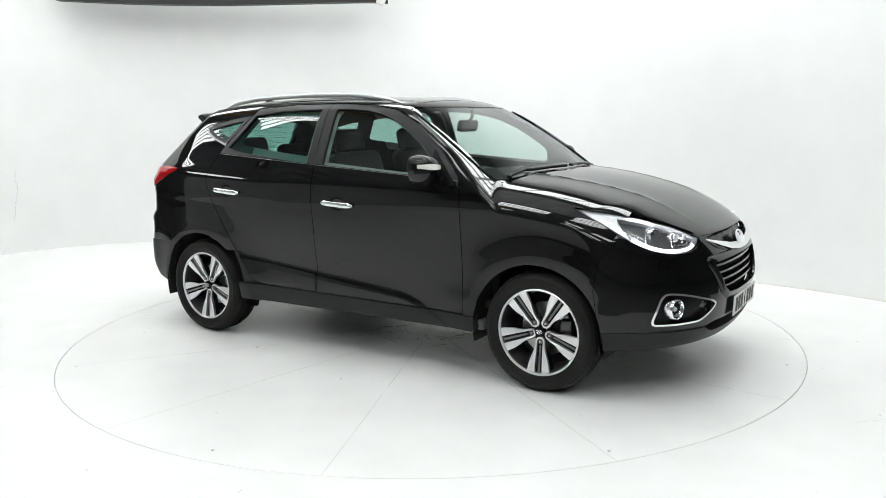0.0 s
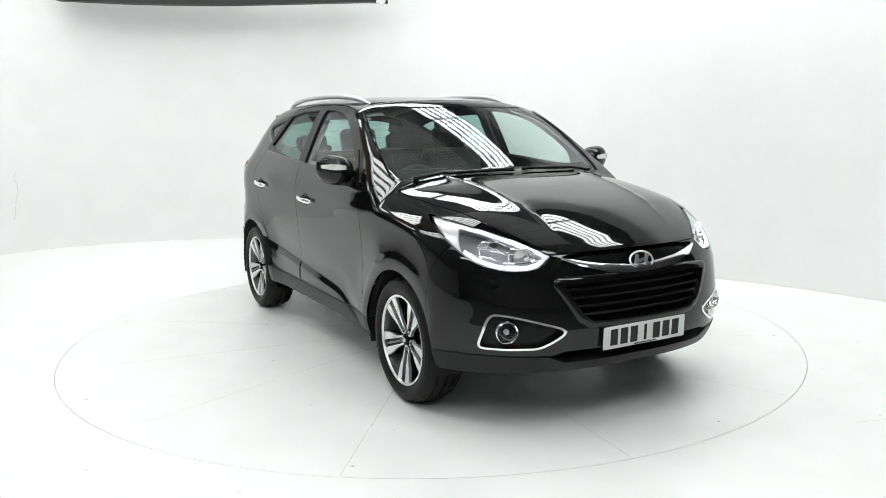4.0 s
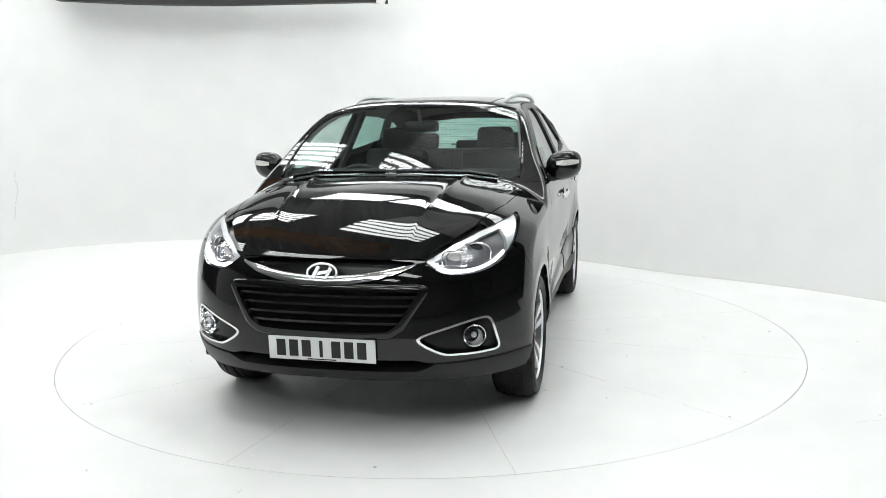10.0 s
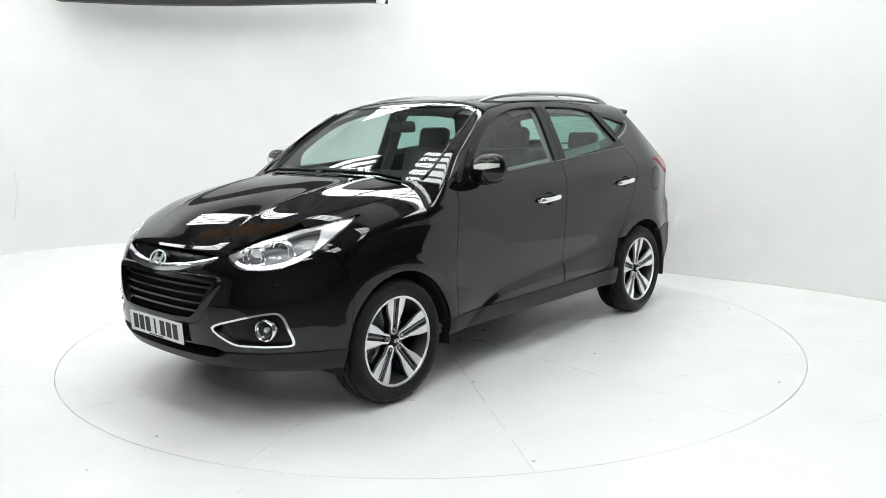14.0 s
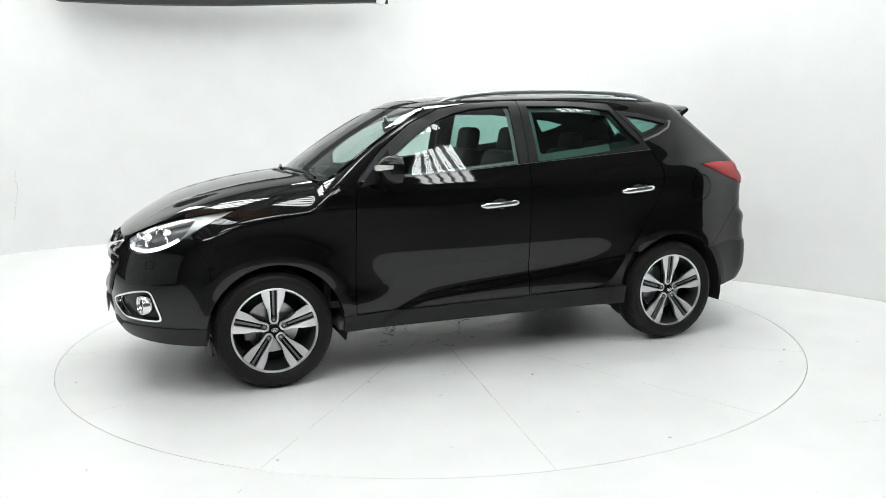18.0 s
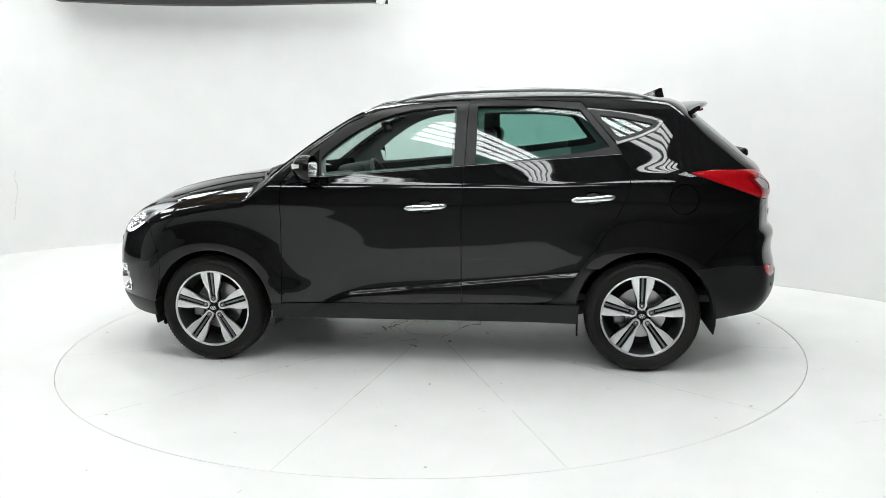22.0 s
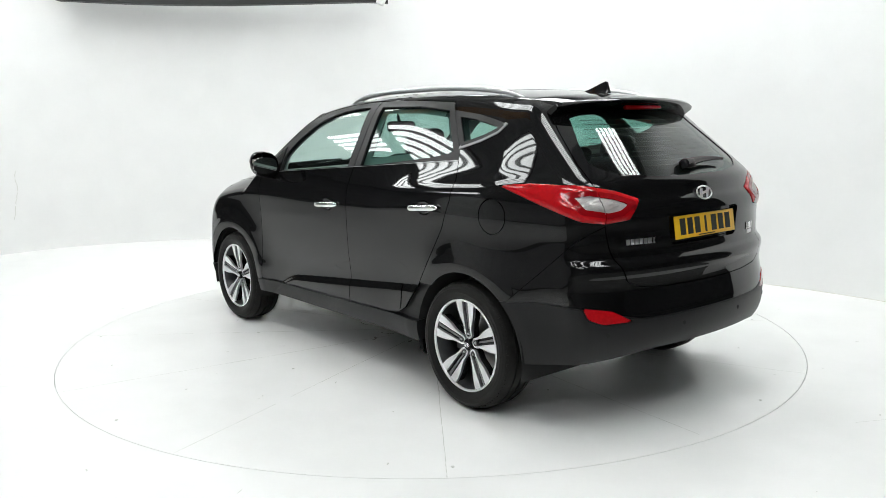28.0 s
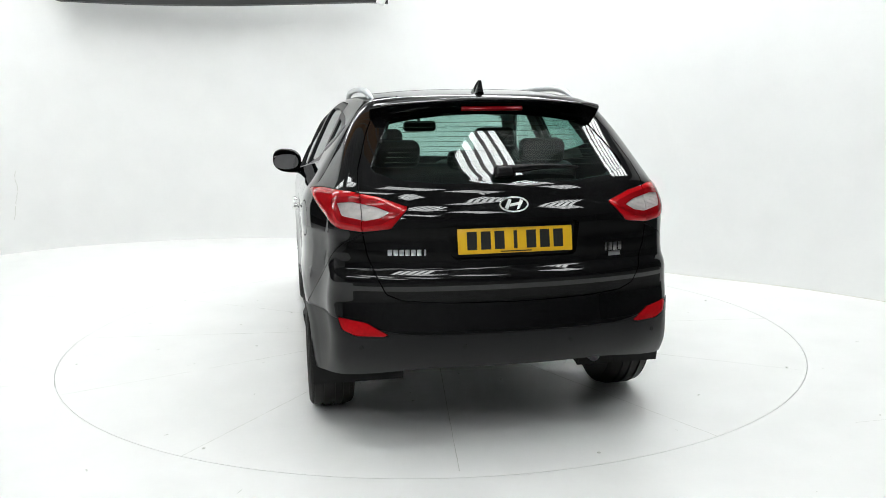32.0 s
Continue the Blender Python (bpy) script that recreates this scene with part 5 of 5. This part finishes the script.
def plates():
    for front in (True, False):
        if front:
            m = Matrix.Translation((2.198, 0.0, 0.453)) @ pose(0, 0, 0, 0, 3, 0) @ pose(0, 0, 0, 90, 0, 90)
        else:
            m = Matrix.Translation((-2.126, -0.004, 0.957)) @ pose(0, 0, 0, 0, 9, 0) @ pose(0, 0, 0, 90, 0, -90)
        bm = bmesh.new()
        box(bm, (0.52, 0.111, 0.006), m, 0.0025)
        p = part("number_plate", bm, M_PLATEW if front else M_PLATEY, CAR, "white number plate" if front else "yellow number plate")
        # plain bars in place of the characters
        for k in range(7):
            x = -0.177 + 0.062 * k + (-0.012 if k < 3 else 0.008 if k > 3 else -0.002) - 0.008
            bm = bmesh.new()
            box(bm, (0.016 if k == 3 else 0.044, 0.079, 0.002), m @ pose(x, 0.002, 0.0035))
            part("bar", bm, M_INK, p, smooth=False)
        bm = bmesh.new()
        box(bm, (0.14, 0.005, 0.0015), m @ pose(0, -0.048, 0.0035))
        part("bar", bm, M_INK, p, smooth=False)


def badges():
    P, N = on_skin("front", [(0, 0.802)])
    badge("front_emblem", CAR, Matrix.Translation(Vector(P[0]) + Vector((0.022, 0, 0))) @ pose(0, 0, 0, 0, -22, 0) @ pose(0, 0, 0, 90, 0, 90), 0.142, 0.086, "oval chrome emblem")
    bm = bmesh.new()
    prism(bm, [(0.082 * math.cos(a), 0.053 * math.sin(a)) for a in np.linspace(0, 2 * math.pi, 36, endpoint=False)], -0.02, -0.003, Matrix.Translation(Vector(P[0]) + Vector((0.022, 0, 0))) @ pose(0, 0, 0, 0, -22, 0) @ pose(0, 0, 0, 90, 0, 90))
    part("emblem_back", bm, M_TRIM, CAR, "black emblem backing")
    P, N = on_skin("rear", [(0, 1.107), (0.47, 0.915), (-0.47, 0.905), (-0.48, 0.872)])
    badge("rear_emblem", CAR, Matrix.Translation(Vector(P[0]) + Vector(N[0]) * 0.009) @ pose(0, 0, 0, 0, 22, 0) @ pose(0, 0, 0, 90, 0, -90), 0.125, 0.066, "oval chrome emblem")
    # maker's word as a row of plain chrome bars, model mark as bars
    q = N[1]
    yaw = math.degrees(math.atan2(q[1], -q[0]))
    base = Matrix.Translation(Vector(P[1]) + Vector(q) * 0.002) @ pose(0, 0, 0, 0, 0, -yaw) @ pose(0, 0, 0, 90, 0, -90)
    for k in range(7):
        bm = bmesh.new()
        box(bm, (0.019 if k < 6 else 0.008, 0.026, 0.005), base @ pose(-0.078 + 0.0255 * k, 0, 0), 0.001)
        part("bar", bm, M_BADGE, CAR, "plain chrome badge bar")
    q = N[2]
    yaw = math.degrees(math.atan2(q[1], -q[0]))
    for i, n, wd, hh in ((2, 4, 0.019, 0.036), (3, 1, 0.062, 0.020)):
        base = Matrix.Translation(Vector(P[i]) + Vector(q) * 0.002) @ pose(0, 0, 0, 0, 0, -yaw) @ pose(0, 0, 0, 90, 0, -90)
        for k in range(n):
            bm = bmesh.new()
            box(bm, (wd * (0.5 if n == 4 and k == 0 else 1), hh, 0.004), base @ pose((k - (n - 1) / 2) * 0.0255, 0, 0), 0.001)
            part("bar", bm, M_CHROME if n == 4 else M_SATIN, CAR, "plain chrome badge bar")
    for y, z in ((0.68, 0.500), (0.24, 0.507), (-0.24, 0.507), (-0.68, 0.500)):
        P, N = on_skin("rear", [(y, z)])
        bm = bmesh.new()
        cyl(bm, 0.011, 0.010, 0.008, look(Vector(P[0]) + Vector(N[0]) * 0.003, Vector(P[0]) - Vector(N[0])), 20)
        part("parking_sensor", bm, M_INNER, CAR, "round black parking sensor")


def cushion(name, size, m, parent, bevel=0.05, label="", material=None):
    bm = bmesh.new()
    box(bm, size, m, bevel, 4)
    return part(name, bm, material or M_SEAT, parent, label, sharp=60)


def cabin():
    for s in (1, -1):
        seat = cushion("front_seat", (0.52, 0.50, 0.16), pose(0.05, 0.37 * s, 0.68, 0, -6, 0), CAR, 0.05, "black leather front seat")
        cushion("backrest", (0.15, 0.48, 0.62), pose(-0.26, 0.37 * s, 0.98, 0, -16, 0), seat, 0.06)
        cushion("headrest", (0.10, 0.27, 0.18), pose(-0.375, 0.37 * s, 1.345, 0, -12, 0), seat, 0.045)
        bm = bmesh.new()
        for d in (-0.05, 0.05):
            cyl(bm, 0.007, 0.007, 0.16, pose(-0.355, 0.37 * s + d, 1.28, 0, -12, 0), 8)
        part("headrest_post", bm, M_CHROME, seat)
    bench = cushion("rear_bench", (0.50, 1.24, 0.16), pose(-0.85, 0, 0.70, 0, -6, 0), CAR, 0.05, "black leather rear bench")
    cushion("backrest", (0.16, 1.22, 0.58), pose(-1.14, 0, 0.97, 0, -20, 0), bench, 0.06)
    for y in (-0.40, 0.0, 0.40):
        cushion("headrest", (0.10, 0.25, 0.14 if y else 0.10), pose(-1.27, y, 1.31 if y else 1.27, 0, -14, 0), bench, 0.04)
    dash = cushion("dashboard", (0.42, 1.40, 0.34), pose(0.80, 0, 0.95, 0, 8, 0), CAR, 0.09, "charcoal dashboard", M_CABIN)
    cushion("instrument_hood", (0.20, 0.38, 0.10), pose(0.68, -0.37, 1.13, 0, 8, 0), dash, 0.04, material=M_CABIN)
    cushion("centre_console", (0.75, 0.22, 0.30), pose(0.30, 0, 0.66), CAR, 0.05, "charcoal centre console", M_CABIN)
    ring = pose(0.47, -0.37, 1.03, 0, -65, 0)
    bm = bmesh.new()
    tube(bm, [ring @ Vector((0.185 * math.cos(a), 0.185 * math.sin(a), 0)) for a in np.linspace(0, 2 * math.pi, 36, endpoint=False)], 0.016, 10, closed=True)
    wh = part("steering_wheel", bm, M_SEAT, CAR, "black leather steering wheel")
    bm = bmesh.new()
    box(bm, (0.13, 0.14, 0.05), ring @ pose(0, 0, -0.02), 0.03, 3)
    for a in (90, -90, 0 + 180):
        box(bm, (0.14, 0.035, 0.02), ring @ pose(0, 0, 0, 0, 0, a) @ pose(0.11, 0, -0.01), 0.008)
    part("hub", bm, M_CABIN, wh)
    bm = bmesh.new()
    box(bm, (0.03, 0.24, 0.075), pose(0.36, 0, 1.445, 0, 10, 0), 0.025, 3)
    mir = part("rear_view_mirror", bm, M_CABIN, CAR, "black interior mirror")
    bm = bmesh.new()
    tube(bm, [(0.37, 0, 1.46), (0.40, 0, 1.52), (0.395, 0, 1.55)], 0.012, 8)
    part("mirror_stalk", bm, M_CABIN, mir)
    bm = bmesh.new()
    box(bm, (2.9, 1.50, 0.04), pose(-0.35, 0, 0.42))
    part("cabin_floor", bm, M_CABIN, CAR, "dark carpet floor", smooth=False)
    bm = bmesh.new()
    box(bm, (0.62, 1.10, 0.03), pose(-1.60, 0, 0.98), 0.01)
    part("load_cover", bm, M_CABIN, CAR, "black load area cover")
    bm = bmesh.new()
    box(bm, (0.04, 1.5, 0.72), pose(0.99, 0, 0.75))
    part("bulkhead", bm, M_INNER, CAR, "dark bulkhead", smooth=False)
    for s in (1, -1):
        bm = bmesh.new()
        box(bm, (0.10, 0.03, 0.50), pose(-0.29, 0.725 * s, 1.33, 25 * s, 0, 0), 0.01)
        part("pillar_trim", bm, M_HEADLINER, CAR, "grey centre pillar trim")


wheel_wells()
mirrors()
roof_things()
wipers()
handles()
plates()
badges()
cabin()


# ---------------------------------------------------------------- joints, cracks and marks in the paint
def ribbon(bm, pts, width, z):
    """A flat hairline along points, slightly uneven in width."""
    prev = None
    pts = [Vector((p[0], p[1], 0)) for p in pts]
    for i, p in enumerate(pts):
        t = (pts[min(i + 1, len(pts) - 1)] - pts[max(i - 1, 0)]).normalized()
        n = Vector((-t.y, t.x, 0)) * width * (0.55 + 0.9 * random.random()) * 0.5
        cur = (bm.verts.new(p + n + Vector((0, 0, z))), bm.verts.new(p - n + Vector((0, 0, z))))
        if prev:
            bm.faces.new((prev[0], prev[1], cur[1], cur[0]))
        prev = cur


def wander(a, b, n, amp):
    a, b = Vector((*a, 0)), Vector((*b, 0))
    side = Vector((-(b - a).y, (b - a).x, 0)).normalized()
    k = 0.0
    out = []
    for i in range(n + 1):
        k = 0.7 * k + random.uniform(-amp, amp)
        out.append(a.lerp(b, i / n) + side * k)
    return out


def table_marks():
    random.seed(4)
    # radial joints between the deck's plates
    for ang in JOINTS:
        bm = bmesh.new()
        c, s = math.cos(radians(ang)), math.sin(radians(ang))
        r = 0.34
        while r < TABLE_R - 0.02:
            r2 = min(TABLE_R - 0.004, r + random.uniform(0.25, 0.8))
            ribbon(bm, wander((r * c, r * s), (r2 * c, r2 * s), 12, 0.0012), 0.0032 if r > 1.2 else 0.0045, 0.0006)
            r = r2 + random.choice((0, 0, 0.02, 0.12))
        part("deck_joint", bm, M_CRACK, TABLE, "hairline joint in the painted deck", smooth=False)
    bm = bmesh.new()
    ribbon(bm, [(0.20 * math.cos(a), 0.20 * math.sin(a)) for a in np.linspace(0, 2 * math.pi, 49)], 0.008, 0.0008)
    part("hub_ring", bm, M_CRACK, TABLE, "ring round the worn centre hub", smooth=False)
    # flaked paint round the hub
    bm = bmesh.new()
    for k in range(34):
        a, r = random.uniform(0, 2 * math.pi), random.uniform(0.21, 0.50)
        b = a + random.uniform(-0.35, 0.35)
        r2 = r + random.uniform(-0.05, 0.10)
        ribbon(bm, wander((r * math.cos(a), r * math.sin(a)), (r2 * math.cos(b), r2 * math.sin(b)), 8, 0.010), 0.006 if k % 3 else 0.016, 0.0010)
    tagged(part("hub_cracks", bm, M_CRACKDARK, TABLE, "cracked paint near the hub", smooth=False), kind="stuff")
    bm = bmesh.new()
    for k in range(40):
        a, r = random.uniform(0, 2 * math.pi), math.sqrt(random.random()) * 2.4
        p = Vector((r * math.cos(a), r * math.sin(a)))
        d = random.uniform(0.004, 0.03)
        b = random.uniform(0, 6.28)
        ribbon(bm, [p, p + Vector((d * math.cos(b), d * math.sin(b)))], random.uniform(0.003, 0.009), 0.0007)
    tagged(part("scuff_marks", bm, M_CRACK, TABLE, "small scuffs in the white paint", smooth=False), kind="stuff")
    for a in np.arange(0, 360, 45):
        for r in (2.36, 1.25):
            bm = bmesh.new()
            cyl(bm, 0.008, 0.008, 0.002, pose(r * math.cos(radians(a + 8)), r * math.sin(radians(a + 8)), 0.0005), 12)
            part("deck_bolt", bm, M_CRACK, TABLE, "flush bolt head", smooth=False)


def floor_marks():
    random.seed(9)
    bm = bmesh.new()
    for a, b in (((2.05, -1.95), (2.9, -1.80)), ((-2.45, -1.15), (-3.6, -1.35)), ((-1.9, -2.35), (-3.2, -2.45)), ((-2.8, 1.2), (-4.6, 1.6))):
        ribbon(bm, wander(a, b, 26, 0.0015), 0.0036, 0.0008)
    tagged(part("floor_cracks", bm, M_CRACK, smooth=False), "hairline cracks in the white painted floor", "crack", kind="structure")
    bm = bmesh.new()
    for k in range(70):
        a, r = random.uniform(0, 2 * math.pi), random.uniform(2.5, 4.5)
        x, y = r * math.cos(a), r * math.sin(a)
        if y > 1.2 or y < -4:
            continue
        d = random.uniform(0.004, 0.035)
        b = random.uniform(0, 6.28)
        ribbon(bm, [(x, y), (x + d * math.cos(b), y + d * math.sin(b))], random.uniform(0.003, 0.01), 0.0009)
    tagged(part("floor_specks", bm, M_CRACK, smooth=False), "small chips in the white floor paint", "chips", kind="stuff")
    # joint where the wall meets the floor
    line = [p for p in smooth_path(WALL_LINE, 8) if p[0] > 1.2 and p[1] > -0.6]
    bm = bmesh.new()
    ribbon(bm, [(p[0] - 0.008, p[1] - 0.008) for p in line], 0.012, 0.001)
    tagged(part("trim", bm, M_JOINT, smooth=False), "yellowed joint at the foot of the wall", "joint", kind="structure")
    # cracks and a broken edge on the far wall
    bm = bmesh.new()
    for (x0, z0), (x1, z1) in (((0.0, 0.97), (-0.01, 0.90)), ((-0.01, 0.885), (0.01, 0.74)), ((0.005, 0.72), (-0.03, 0.58)), ((-0.03, 0.56), (-0.06, 0.40))):
        n = 6
        prev = None
        for i in range(n + 1):
            u = i / n
            q = CRACK_POST + CRACK_ALONG * (x0 + (x1 - x0) * u + random.uniform(-0.006, 0.006)) + Vector((0, 0, z0 + (z1 - z0) * u))
            cur = (bm.verts.new(q + CRACK_ALONG * 0.004), bm.verts.new(q - CRACK_ALONG * 0.004))
            if prev:
                bm.faces.new((prev[0], prev[1], cur[1], cur[0]))
            prev = cur
    tagged(part("wall_crack", bm, M_CRACK, smooth=False), "hairline crack running down the white wall", "crack", kind="structure")


M_CRACKDARK = mat("flaked_paint", (0.36, 0.35, 0.33), 0.8)
M_JOINT = mat("yellowed_joint", (0.55, 0.52, 0.42), 0.8)
JOINTS = [22.3 + 30 * k for k in range(12)]
CRACK_ALONG = Vector((0.6, 0.75, 0)).normalized()
CRACK_POST = Vector((-4.90, 3.91, 0)) + Vector((-0.7, 0.7, 0)) * 0.004
table_marks()
floor_marks()

# ---------------------------------------------------------------- motion
def motions():
    # heading of the car in degrees: a slow even turn of the table
    rows = []
    for t, a in HEADINGS:
        m = pose(0, 0, 0, 0, 0, a)
        rows.append((t, m))
    walk(TABLE, rows)
    walk(CAR, [(t, m @ pose(-0.061, 0.0198, 0)) for t, m in rows])


HEADINGS = [(0, -33.57), (0.5, -36.96), (1, -40.36), (1.5, -44.10), (2, -47.69), (2.5, -50.83), (3, -54.39), (3.5, -58.09), (5.5, -72.34), (6, -75.85), (7, -82.59), (7.5, -86.61), (8, -90.05), (8.5, -93.23), (9, -96.88), (9.5, -100.60), (10, -104.33), (10.5, -107.92), (11, -111.15), (11.5, -114.50), (12, -118.25), (12.5, -121.47), (13, -125.03), (13.5, -128.59), (14, -132.43), (14.5, -135.64), (16.5, -149.27), (17, -152.88), (17.5, -156.57), (18, -160.20), (18.5, -163.47), (19, -167.45), (19.5, -171.24), (20, -174.62), (20.5, -178.02), (21, -181.52), (21.5, -185.11), (22, -189.00), (22.5, -192.39), (23, -195.47), (24, -202.36), (24.5, -205.89), (25, -209.30), (25.5, -212.69), (27.5, -227.02), (28, -231.13), (28.5, -234.69), (29, -238.09), (29.5, -241.38), (30, -245.31), (30.5, -248.85), (31, -252.53), (31.5, -255.86), (32, -259.84)]
motions()
